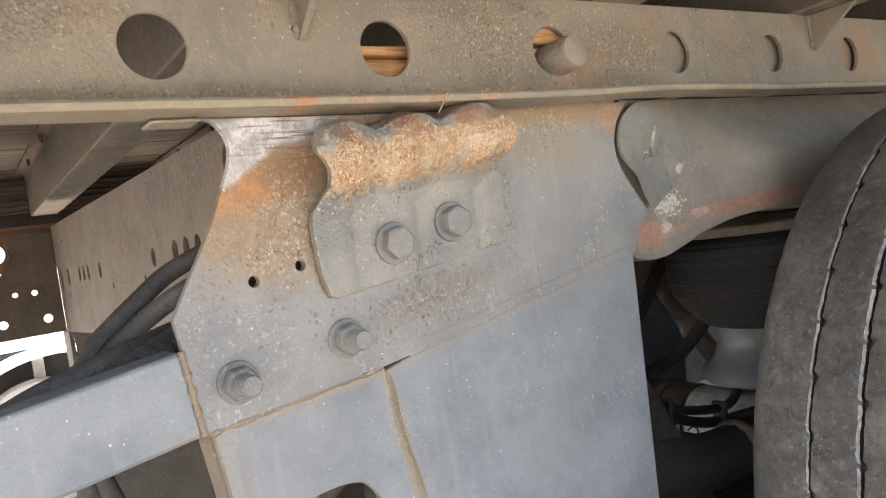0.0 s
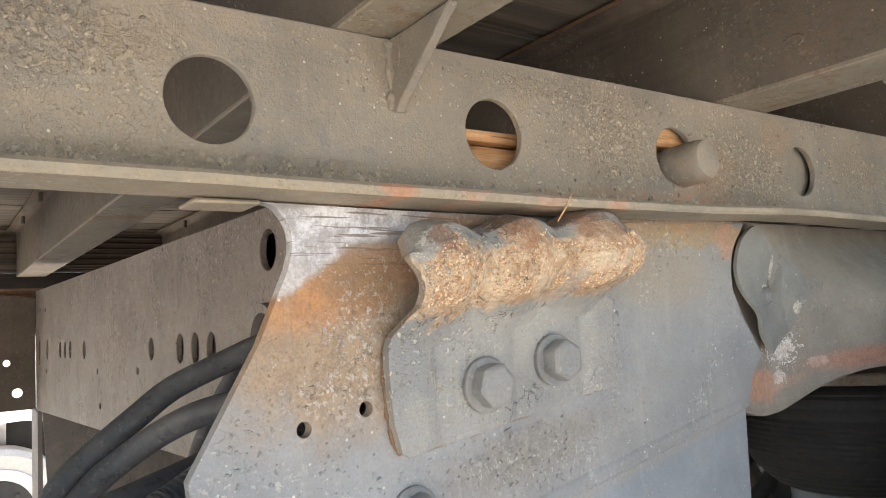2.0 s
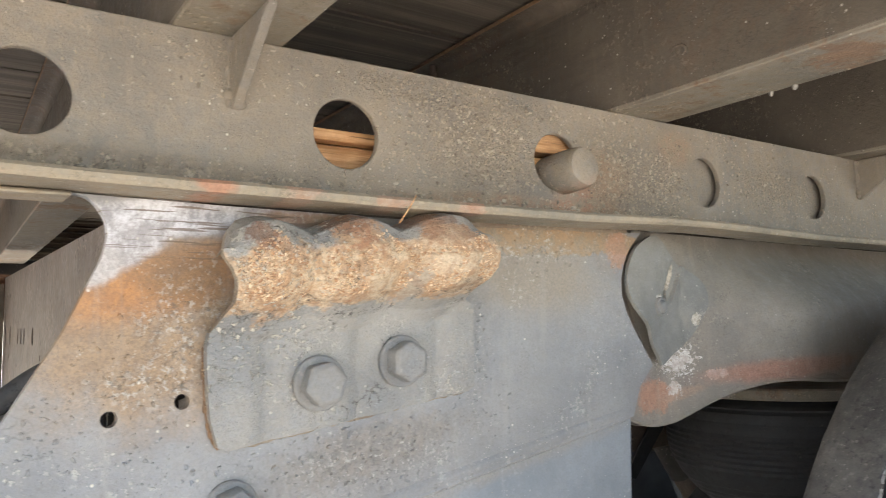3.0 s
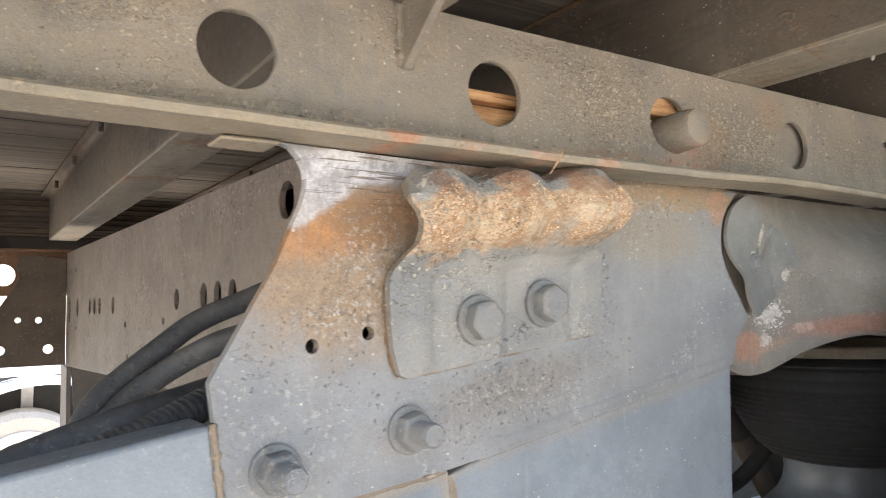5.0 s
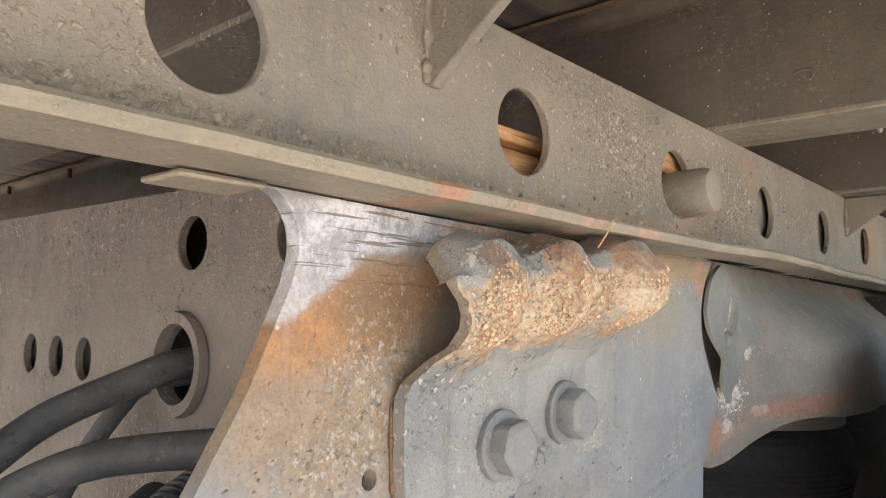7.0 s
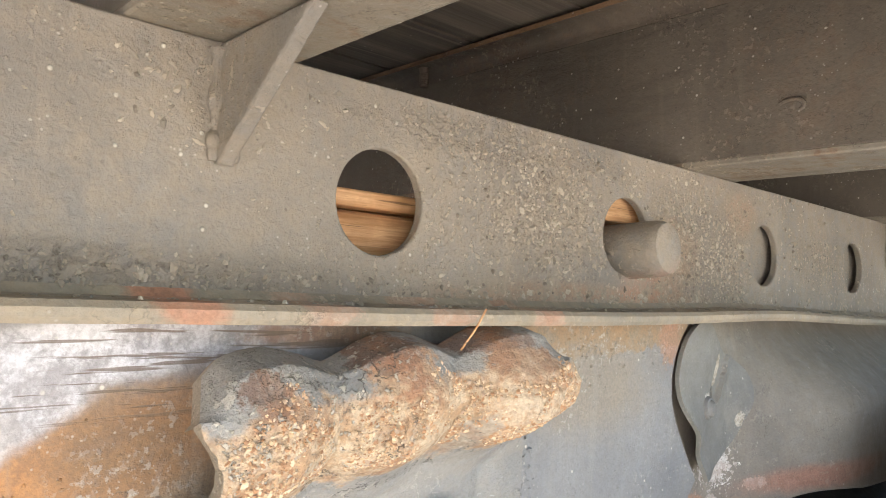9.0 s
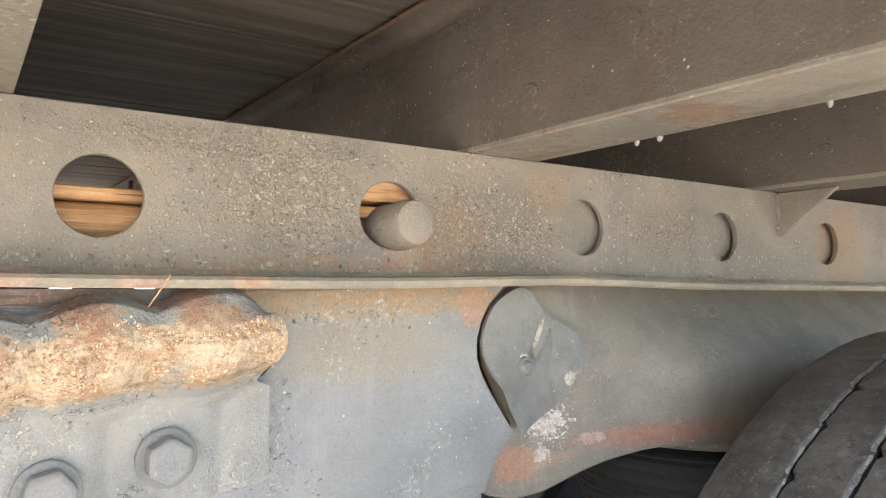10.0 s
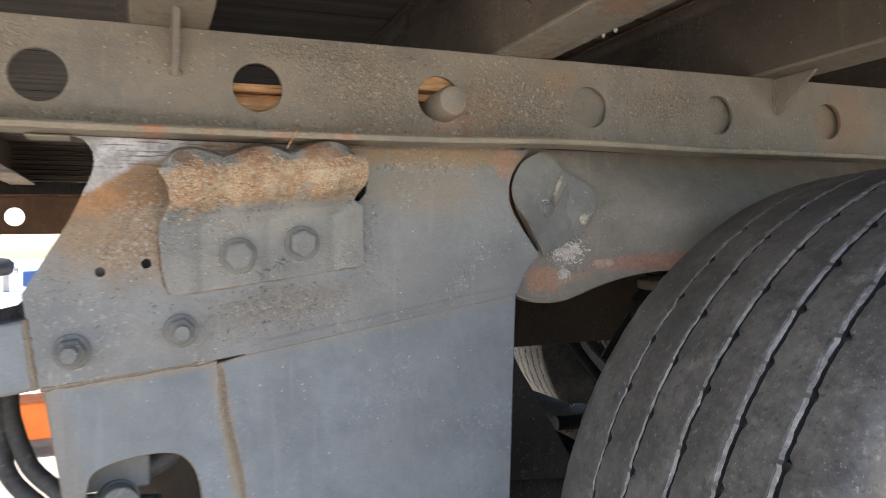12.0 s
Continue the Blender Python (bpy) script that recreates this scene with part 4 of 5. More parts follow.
part("rust_seam", sheet([(0.346, 0.990), (0.347, 0.958), (0.362, 0.926), (0.388, 0.886), (0.402, 0.884), (0.377, 0.926), (0.360, 0.957), (0.356, 0.990)], [], plate_at, -0.0165, -0.0105), M_seam, hanger, "crust of dark rust in the torn gap")
bm = lathe([(0, 0.0042), (0.0050, 0.0036), (0.0072, 0.0016), (0.0078, 0.0002), (0.0088, 0.0006), (0.0102, 0.0002), (0.0112, -0.004)], plate_at(0.4085, 0.9545, leaf_d(0.4085, 0.9545) + 0.0035), (0.1, -1, 0), 24)
part("rivet", bm, M_bolt, flap, "chipped rivet head")


# ---------------- nuts, bolts and washers ----------------
def hexagon(r, h, bm=None, at=(0, 0, 0), turn=0.0, rz=0.0):
    """A chamfered hexagon that stands out towards -y."""
    bm = bm or bmesh.new()
    rows = []
    for f, d in ((1.0, 0.0), (1.0, h * 0.82), (0.88, h), (0.0, h)):
        rows.append([bm.verts.new((at[0] + max(r * f, 1e-5) * math.cos(turn + k * math.pi / 3), at[1] - d, at[2] + max(r * f, 1e-5) * math.sin(turn + k * math.pi / 3))) for k in range(6)])
    for a, b in zip(rows, rows[1:]):
        for k in range(6):
            bm.faces.new((a[k], a[(k + 1) % 6], b[(k + 1) % 6], b[k]))
    return bm


def bolt(name, label, u, v, depth, r, h, washer, stud=0.0, turn=0.0, group=""):
    at = Vector(plate_at(u, v, depth))
    ob = thing(name, label, name.replace("_", " "), group, at=at)
    bm = lathe([(r * 0.5, 0.0), (r * 0.5, 0.004), (washer * 0.94, 0.004), (washer, 0.0028), (washer, -0.001)], at, (0, -1, 0), 36)
    part("washer", bm, M_bolt, ob)
    bm = hexagon(r, h, at=(at.x, at.y - 0.004, at.z), turn=turn)
    part("nut" if stud else "head", bm, M_bolt, ob, bevel=0.0008 if stud else 0.0022)
    if stud:
        prof = [(0.0001, stud), (0.0082, stud), (0.0094, stud - 0.0015)]
        k = stud - 0.003
        while k > h * 0.6:
            prof += [(0.0098, k), (0.0088, k - 0.0008)]
            k -= 0.0018
        prof += [(0.0088, 0.0)]
        bm = lathe(prof, at, (0, -1, 0), 24)
        part("stud", bm, M_bolt, ob, "worn threaded stud")
    return ob


bolt("clamp_bolt", "large grimy hexagon bolt in the rusty clamp", -0.0275, 0.8972, 0.0125, 0.0180, 0.014, 0.0218, turn=0.2, group="clamp bolts")
bolt("clamp_bolt", "large grimy hexagon bolt in the rusty clamp", 0.0495, 0.9105, 0.0125, 0.0178, 0.015, 0.0218, turn=0.5, group="clamp bolts")
bolt("stud_nut", "grey nut and washer on a threaded stud", -0.0935, 0.811, 0.0005, 0.0162, 0.014, 0.0198, 0.040, 0.3, "stud nuts on the hanger")
bolt("stud_nut", "grey nut and washer on a threaded stud", -0.208, 0.795, 0.0005, 0.0162, 0.014, 0.0198, 0.040, 0.1, "stud nuts on the hanger")

# ---------------- rusty clamp casting ----------------
clamp = thing("clamp_casting", "heavily rusted scalloped clamp casting bolted to the hanger", "clamp")


def lobes(u):
    """The three lobes of the ridge, 1 on their backs and 0 in the valleys."""
    return abs(math.cos((u + 0.005) / 0.077 * math.pi)) ** 1.2


def clamp_skin(u, s):
    """u along the beam, s from the bottom edge (0) to the top lip (1): height and standing-out depth."""
    bump = lobes(u)
    end = max(0.0, (u - 0.092) / 0.03)
    zlow = 0.8525 + 0.122 * (u + 0.098)
    zr = 0.9575 + 0.083 * (u + 0.113) - 0.004 * bump
    ztop = 1.0135 + 0.085 * (u + 0.077) + 0.0105 * bump - 0.016 * end * end - 0.016 * max(0.0, (-0.100 - u) / 0.02)
    out = 0.0135 * bump - 0.010 * ease((u - 0.106) / 0.020)
    deep = 0.021 * ease((u - 0.005) / 0.11)
    knots = [(0.0, zlow, 0.0080), (0.06, zlow + 0.005, 0.0098), (0.30, zlow + 0.040, 0.0105), (0.45, zr - 0.026, 0.0115), (0.52, zr - 0.015, 0.0150 + 0.2 * out + 0.1 * deep), (0.58, zr - 0.005, 0.0225 + 0.5 * out + 0.4 * deep),
             (0.64, zr + 0.003, 0.032 + 0.8 * out + 0.8 * deep), (0.72, zr + 0.013, 0.0405 + out + deep), (0.80, zr + 0.027, 0.0445 + out + deep), (0.88, zr + 0.040, 0.0440 + out + deep - 0.006 * end * end),
             (0.95, ztop - 0.006, 0.039 + 0.7 * out + 0.6 * deep - 0.010 * end * end), (1.0, ztop, 0.024 + 0.4 * deep - 0.008 * end * end)]
    for (s0, z0, d0), (s1, z1, d1) in zip(knots, knots[1:]):
        if s <= s1:
            t = (s - s0) / (s1 - s0)
            return z0 + (z1 - z0) * t, d0 + (d1 - d0) * t
    return knots[-1][1:]


def clamp_side(s):
    """The left and right ends of the casting at s."""
    lo = [(0, -0.098), (0.05, -0.106), (0.2, -0.112), (0.42, -0.1155), (0.5, -0.114), (0.56, -0.108), (0.64, -0.1035), (0.76, -0.1055), (0.86, -0.1145), (0.93, -0.1165), (1.0, -0.106)]
    hi = [(0, 0.125), (0.04, 0.1305), (0.42, 0.1295), (0.50, 0.1285), (0.53, 0.115), (0.58, 0.1175), (0.66, 0.1225), (0.76, 0.1245), (0.86, 0.122), (0.94, 0.115), (1.0, 0.101)]
    res = []
    for table in (lo, hi):
        for (s0, a), (s1, b) in zip(table, table[1:]):
            if s <= s1 + 1e-6:
                res.append(a + (b - a) * (s - s0) / (s1 - s0))
                break
    return res


def clamp_mesh(s0, s1, rows, mats, name, label):
    bm = bmesh.new()
    nu = 110 if s1 <= 0.5 else 200
    net, back = [], []
    for j in range(rows + 1):
        s = s0 + (s1 - s0) * j / rows
        a, b = [], []
        for i in range(nu + 1):
            f = i / nu
            lo, hi = clamp_side(s)
            u = lo + (hi - lo) * f
            z, d = clamp_skin(u, s)
            rough = 0.0014 * noise.noise((u * 260, z * 260, 3)) + 0.0016 * noise.noise((u * 110, z * 110, 9)) + 0.003 * noise.noise((u * 38, z * 38, 7)) if s > 0.60 else 0.0007 * noise.noise((u * 70, z * 70, 1))
            if s > 0.60:
                rough *= 1 - 0.7 * ease((z - 0.993 - 0.085 * u) / 0.016)
            rough *= 0.15 + 0.85 * ease((hi - u) / 0.010)
            rib = 0.0052 * (math.exp(-((u + 0.068) / 0.010) ** 2) + math.exp(-((u - 0.012) / 0.009) ** 2) + math.exp(-((u - 0.092) / 0.009) ** 2)) * ease((0.5 - s) / 0.06)
            a.append(bm.verts.new(plate_at(u, z + rough * 0.5, d + rough - rib)))
            th = 0.008 if s > 0.5 else 0.0085
            zi, di = z - 0.5 * th * max(0.0, (s - 0.8) / 0.2), d - th
            b.append(bm.verts.new(plate_at(u, zi, di)))
        net.append(a)
        back.append(b)
    for grid in (net, back):
        for p, q in zip(grid, grid[1:]):
            for i in range(nu):
                bm.faces.new((p[i], p[i + 1], q[i + 1], q[i]))
    sides = []
    for j in range(rows):
        sides.append(bm.faces.new((net[j][0], net[j + 1][0], back[j + 1][0], back[j][0])))
        sides.append(bm.faces.new((net[j][-1], net[j + 1][-1], back[j + 1][-1], back[j][-1])))
    for i in range(nu):
        sides.append(bm.faces.new((net[0][i], net[0][i + 1], back[0][i + 1], back[0][i])))
        sides.append(bm.faces.new((net[-1][i], net[-1][i + 1], back[-1][i + 1], back[-1][i])))
    for face in sides:
        face.material_index = 1
    return part(name, bm, mats, clamp, label, angle=60)


clamp_mesh(0.0, 0.50, 40, [M_clamp, M_cast_plate], "foot_plate", "grey ribbed foot plate of the clamp")
clamp_mesh(0.50, 1.0, 90, [M_clamp, M_edge], "scalloped_ridge", "orange flaking rust on a three-lobed ridge")

# rust that has crept out of the joint round the foot
foot_line = [(clamp_side(s)[0] - 0.0005, clamp_skin(clamp_side(s)[0], s)[0]) for s in (0.44, 0.35, 0.25, 0.15, 0.08, 0.03)]
weld(foot_line, 0.0015, clamp, 31, 0.0015, M_seam, 0.5)
weld([(clamp_side(s)[1] + 0.0006, clamp_skin(clamp_side(s)[1], s)[0]) for s in (0.47, 0.40, 0.30, 0.20, 0.10)], 0.0012, clamp, 33, 0.0015, M_seam, 0.7)
weld([(u, clamp_skin(u, 0)[0] - 0.0005) for u in (-0.097, -0.05, 0.0, 0.05, 0.09, 0.124)], 0.0013, clamp, 32, 0.0010, M_edge, 0.6)
weld([(clamp_side(s)[1] + 0.0004, clamp_skin(clamp_side(s)[1], s)[0]) for s in (0.05, 0.2, 0.35, 0.46)], 0.0014, clamp, 33, 0.0012, M_seam, 0.7)

# ---------------- brace arm ----------------
def arm_at(u, v, d):
    return (u, 0.000 - d, v + 0.147 * (u + 0.248))


arm = thing("brace_arm", "straight grey box-section steel brace welded to the hanger", "brace")
bm = sheet([(-1.7, 0.7545), (-0.2445, 0.7545), (-0.2535, 0.8335), (-1.7, 0.8335)], [], arm_at, -0.05, 0.0)
part("tube", bm, M_lower, arm, bevel=0.004)
bm = strip([arm_at(-0.2530, 0.834, 0.0), arm_at(-0.2490, 0.80, 0.0), arm_at(-0.2440, 0.755, 0.0)], 0.0034, 0.0034, seed=9)
part("weld_bead", bm, M_weld, arm, "rusty weld bead")

# ---------------- hoses ----------------
def hose(name, label, pts, r, ripple=None, steps=8, material=None):
    bm = tube(pts, r, 16, steps=steps, ripple=ripple)
    return tagged(part(name, bm, material or M_hose, angle=70), label, "hose", "hoses beside the hanger")


hose("air_hose", "scuffed black rubber hose looping out of the cross rail", [(-0.05, 0.262, 0.938), (-0.105, 0.252, 0.935), (-0.145, 0.260, 0.920), (-0.192, 0.268, 0.8995), (-0.228, 0.271, 0.8735), (-0.260, 0.271, 0.849), (-0.285, 0.268, 0.828), (-0.303, 0.260, 0.800), (-0.316, 0.245, 0.755), (-0.318, 0.230, 0.705), (-0.315, 0.220, 0.660), (-0.303, 0.210, 0.610), (-0.268, 0.200, 0.570), (-0.232, 0.190, 0.545), (-0.12, 0.170, 0.530)], 0.0118)
hose("air_hose", "scuffed black rubber hose looping out of the cross rail", [(-0.118, 0.060, 0.898), (-0.150, 0.125, 0.893), (-0.183, 0.192, 0.882), (-0.208, 0.235, 0.865), (-0.239, 0.254, 0.843), (-0.266, 0.256, 0.822), (-0.286, 0.252, 0.798), (-0.300, 0.240, 0.755), (-0.304, 0.230, 0.705), (-0.297, 0.220, 0.668), (-0.279, 0.210, 0.621), (-0.251, 0.200, 0.591), (-0.222, 0.190, 0.570), (-0.12, 0.170, 0.560)], 0.0120)
hose("supply_hose", "thick black rubber hose lying over the brace", [(-0.150, 0.190, 0.850), (-0.185, 0.160, 0.845), (-0.218, 0.140, 0.839), (-0.254, 0.126, 0.832), (-0.289, 0.114, 0.825), (-0.324, 0.107, 0.816), (-0.359, 0.100, 0.806), (-0.42, 0.095, 0.785), (-0.60, 0.085, 0.735), (-0.9, 0.07, 0.68), (-1.6, 0.06, 0.58)], 0.0136)
hose("ribbed_conduit", "black corrugated plastic conduit beside the hoses", [(-0.13, 0.145, 0.872), (-0.17, 0.128, 0.862), (-0.203, 0.110, 0.848), (-0.229, 0.096, 0.837), (-0.261, 0.082, 0.826), (-0.295, 0.072, 0.815), (-0.36, 0.067, 0.796), (-0.50, 0.064, 0.750), (-0.8, 0.062, 0.69)], 0.0120,
     ripple=lambda s: 1 + 0.13 * (1 if math.sin(s / 0.0062 * 2 * math.pi) > 0 else -1), steps=60)
hose("brake_pipe", "thin black pipe hanging behind the hoses", [(-0.07, 0.26, 0.928), (-0.112, 0.285, 0.918), (-0.125, 0.300, 0.901), (-0.140, 0.337, 0.851), (-0.150, 0.354, 0.809), (-0.155, 0.36, 0.75)], 0.008)
bm = sheet([(-0.150, 0.40), (0.06, 0.40), (0.06, 0.745), (-0.125, 0.735), (-0.155, 0.66)], [], lambda u, v, d: (u, 0.35 + d, v), 0.0, 0.012)
tagged(part("inner_web", bm, M_brown, bevel=0.002), "dark brown steel web inside the hanger", "bracket")
# fittings seen through the cut-out
valve = thing("valve_fitting", "grey pipe fitting with a black hose inside the hanger", "fitting")
bm = lathe([(0, 0.03), (0.020, 0.029), (0.0215, 0.026), (0.0215, 0.0), (0.024, -0.002), (0.024, -0.03), (0, -0.03)], (-0.165, 0.035, 0.612), (0.1, -1, 0.1), 32)
part("cap", bm, M_bolt, valve, bevel=0.0008)
bm = box(-0.205, -0.13, 0.045, 0.09, 0.622, 0.672)
part("body", bm, M_bolt, valve, bevel=0.004)
bm = tube([(-0.15, 0.075, 0.630), (-0.115, 0.08, 0.642), (-0.08, 0.085, 0.66), (-0.03, 0.09, 0.67), (0.05, 0.09, 0.65)], 0.013, 16)
part("hose", bm, M_hose, valve)


# ---------------- wheels ----------------
def wheel_parts(ob, cx, cy, cz, half, grooves, R, sign):
    """Tyre and rim round the axis y; sign: the side of the outer face."""
    n, period = 728, 14
    def crown(y):
        q = (y - cy) / half
        return R - 0.008 * q * q - 0.005 * max(0, abs(q) - 0.93) / 0.07
    edges = sorted(grooves)
    rnd = random.Random(12)
    full = []
    wide = [0.6 + 0.4 * min(1.0, i / 1.5) if sign > 0 else 1.0 - 0.13 * max(0, i - 1) for i in range(len(edges))]
    for g, nxt in zip([cy - half] + edges, edges + [cy + half]):
        a = g if g == cy - half else g + 0.0044 * wide[edges.index(g)]
        w = 1.0 if nxt == cy + half else wide[edges.index(nxt)]
        b = nxt if nxt == cy + half else nxt - 0.0080 * w
        full += [(a + (b - a) * t, "rib", g) for t in (0, 0.12, 0.35, 0.65, 0.88, 1)]
        if nxt != cy + half:
            full += [(nxt - 0.0076 * w, "slot", nxt), (nxt - 0.0020 * w, "slot", nxt), (nxt - 0.0018 * w, "bar", nxt), (nxt, "bar", nxt), (nxt + 0.0022 * w, "bar", nxt), (nxt + 0.0036 * w, "bar", nxt)]
    side = [(R - 0.019, half + 0.004), (R - 0.040, half + 0.007), (R - 0.065, half + 0.009), (R - 0.115, half + 0.012), (R - 0.17, half + 0.008), (R - 0.205, half + 0.004), (R - 0.222, half - 0.02)]
    cols_all = [(cy - w, r, "", 0) for r, w in reversed(side)] + [(y, None, f, g) for y, f, g in full] + [(cy + w, r, "", 0) for r, w in side]
    bm = bmesh.new()
    rings = []
    for y, r, f, g in cols_all:
        gi = min(range(len(edges)), key=lambda i: abs(edges[i] - y))
        dist = abs(edges[gi] - y)
        ring = []
        for k in range(n):
            a = 2 * math.pi * k / n
            ph = (k + 5 * gi) % period
            nub = (0.5 + 0.7 * abs(noise.noise(((k + 5 * gi) // period * 3.7, gi * 5.1, 0.5)))) if ph in (0, 1) else 0.0
            rr, yy = (crown(y) if r is None else r), y
            if r is None:
                rr += 0.0011 * noise.noise((40 * math.cos(a), y * 60, 40 * math.sin(a))) + 0.0006 * noise.noise((110 * math.cos(a), y * 160, 110 * math.sin(a)))
                slant = 0.0022 * (ph / period - 0.5)
                if f == "bar":
                    rr -= 0.0016 + 0.0009 * rnd.random() - 0.0016 * nub + 0.0012 * noise.noise((60 * math.cos(a), gi, 60 * math.sin(a)))
                    yy += slant + rnd.uniform(-0.0004, 0.0004)
                elif f == "slot":
                    rr -= 0.0095 - 0.0060 * nub
                    yy += slant
                elif dist < 0.0100:
                    yy += slant + ((0.0020 * nub if y > edges[gi] else -0.0032 * nub) + rnd.uniform(-0.0005, 0.0006))
                    rr -= 0.0012 * nub + rnd.uniform(0, 0.0006)
            ring.append(bm.verts.new((cx + rr * math.cos(a), yy, cz + rr * math.sin(a))))
        rings.append((ring, f, gi))
    for (a, fa, ga), (b, fb, gb) in zip(rings, rings[1:]):
        for k in range(n):
            face = bm.faces.new((a[k], a[(k + 1) % n], b[(k + 1) % n], b[k]))
            ph = (k + 5 * ga) % period
            # slots take the blacker rubber to deepen the shade inside them
            face.material_index = 1 if fa == fb == "bar" and ph > 0 else 2 if fa == "slot" else 0
    part("tyre", bm, [M_tyre, M_groove, M_bag], ob, "worn ribbed tyre with dusty grooves", angle=50)
    ri = R - 0.222
    o = sign
    bm = lathe([(ri + 0.004, half - 0.02), (ri - 0.01, half - 0.03), (ri - 0.02, half - 0.05), (ri - 0.03, 0.0), (ri - 0.035, -0.05), (ri * 0.55, -0.06), (ri * 0.45, -0.03), (ri * 0.42, 0.02), (0, 0.03)], (cx, cy, cz), (0, o, 0), 64)
    lathe([(ri - 0.03, 0.0), (ri - 0.02, -half + 0.05), (ri - 0.01, -half + 0.03), (ri + 0.004, -half + 0.02)], (cx, cy, cz), (0, o, 0), 64, bm)
    part("rim", bm, M_white, ob, "painted steel rim")


near_wheel = thing("trailer_wheel", "worn dusty ribbed trailer tyre close behind the hanger", "wheel", at=(0.825, -0.32, 0.477))
wheel_parts(near_wheel, 0.825, -0.317, 0.477, 0.1825, [-0.205, -0.260, -0.322, -0.379, -0.437], 0.522, -1)
far_wheel = thing("trailer_wheel", "dark trailer wheel on the far end of the axle", "wheel", at=(0.825, 2.2, 0.477))
wheel_parts(far_wheel, 0.825, 2.2, 0.477, 0.165, [2.085, 2.14, 2.2, 2.26, 2.315], 0.522, 1)
rear_near = copy_thing(near_wheel, Matrix.Translation((2.045, -0.32, 0.477)))
rear_far = copy_thing(far_wheel, Matrix.Translation((2.045, 2.2, 0.477)))
tagged(rear_near, "dusty trailer tyre on the second axle", "wheel")
tagged(rear_far, "trailer wheel on the far end of the second axle", "wheel")

# ---------------- axle and air suspension ----------------
axle = thing("axle", "dark round trailer axle with brake drums", "axle", at=(0.78, 1.0, 0.5))
part("beam", lathe([(0.065, -0.9), (0.065, 1.0)], (0.825, 1.0, 0.44), (0, 1, 0), 32), M_dark, axle)
for yy in (-0.12, 1.95):
    part("brake_drum", lathe([(0, -0.08), (0.19, -0.08), (0.21, -0.06), (0.21, 0.06), (0.18, 0.08), (0, 0.08)], (0.825, yy + 0.03, 0.477), (0, 1, 0), 48), M_dark, axle, "dark brake drum")


def air_spring(y):
    ob = thing("air_spring", "black rubber air spring under the frame", "air spring", "air springs", at=(0.905, y, 0.82))
    o = (0.905, y, -0.045)
    part("top_plate", lathe([(0, 0.876), (0.165, 0.876), (0.168, 0.873), (0.168, 0.860), (0.165, 0.8575), (0, 0.8575)], o, (0, 0, 1), 48), M_cross, ob, "pale steel top plate")
    prof = [(0.15, 0.857), (0.168, 0.85), (0.178, 0.835), (0.182, 0.80), (0.181, 0.775), (0.174, 0.748), (0.160, 0.724), (0.143, 0.704), (0.126, 0.688), (0.113, 0.680), (0.095, 0.69)]
    fine = []
    for (r0, z0), (r1, z1) in zip(prof, prof[1:]):
        for k in range(6):
            t = k / 6
            fine.append((r0 + (r1 - r0) * t + 0.0012 * math.sin((z0 + (z1 - z0) * t) * 700), z0 + (z1 - z0) * t))
    part("bellows", lathe(fine, o, (0, 0, 1), 64), M_bag, ob)
    part("piston", lathe([(0.105, 0.70), (0.100, 0.675), (0.099, 0.655), (0.103, 0.635), (0.113, 0.615), (0.128, 0.600), (0.139, 0.588), (0.141, 0.578), (0.136, 0.572), (0, 0.572)], o, (0, 0, 1), 48), M_piston, ob, "smooth grey flared piston")
    return ob


rear_axle = copy_thing(axle, Matrix.Translation((0.78 + 1.22, 1.0, 0.5)))
tagged(rear_axle, "dark second trailer axle with brake drums", "axle")
air_spring(0.20)
air_spring(1.65)


def trailing_arm(y):
    ob = thing("trailing_arm", "dark steel trailing arm below the hanger", "suspension arm", "trailing arms", at=(0.4, y, 0.5))
    bm = tube([(0.05, y, 0.46), (0.25, y, 0.49), (0.487, y, 0.478), (0.60, y, 0.444), (0.716, y, 0.434), (1.1, y, 0.40)], 0.05, 12)
    for v in bm.verts:
        v.co.y = y + (v.co.y - y) * 0.8
    part("arm", bm, M_dark, ob)
    part("u_bolt", tube([(0.70, y - 0.05, 0.30), (0.70, y - 0.05, 0.44), (0.70, y, 0.482), (0.70, y + 0.05, 0.44), (0.70, y + 0.05, 0.30)], 0.011, 10), M_brown, ob)
    part("u_bolt", tube([(0.86, y - 0.05, 0.30), (0.86, y - 0.05, 0.44), (0.86, y, 0.482), (0.86, y + 0.05, 0.44), (0.86, y + 0.05, 0.30)], 0.011, 10), M_brown, ob)
    return ob


trailing_arm(0.16)
trailing_arm(1.72)
damper = thing("shock_absorber", "dark shock absorber between axle and frame", "shock absorber", at=(0.98, 0.45, 0.6))
part("body", lathe([(0, 0), (0.022, 0), (0.022, 0.24), (0.020, 0.25), (0, 0.25)], (1.078, 0.45, 0.47), (-0.585, 0.0, 0.81), 24), M_brown, damper)
part("dust_cover", lathe([(0, 0.2), (0.026, 0.2), (0.026, 0.40), (0, 0.40)], (1.078, 0.45, 0.47), (-0.585, 0.0, 0.81), 24), M_dark, damper)
# added dark panel that blocks bright ground between the far wheels
far_panel = tagged(new("far_dark_panel"), "added dark panel that blocks the bright ground on the far side", "frame member", kind="structure")
part("plate", box(1.75, 4.6, 1.50, 1.51, 0.05, 0.86), M_dark, far_panel)
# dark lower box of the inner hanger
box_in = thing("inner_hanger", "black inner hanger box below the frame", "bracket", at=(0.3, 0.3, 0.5))
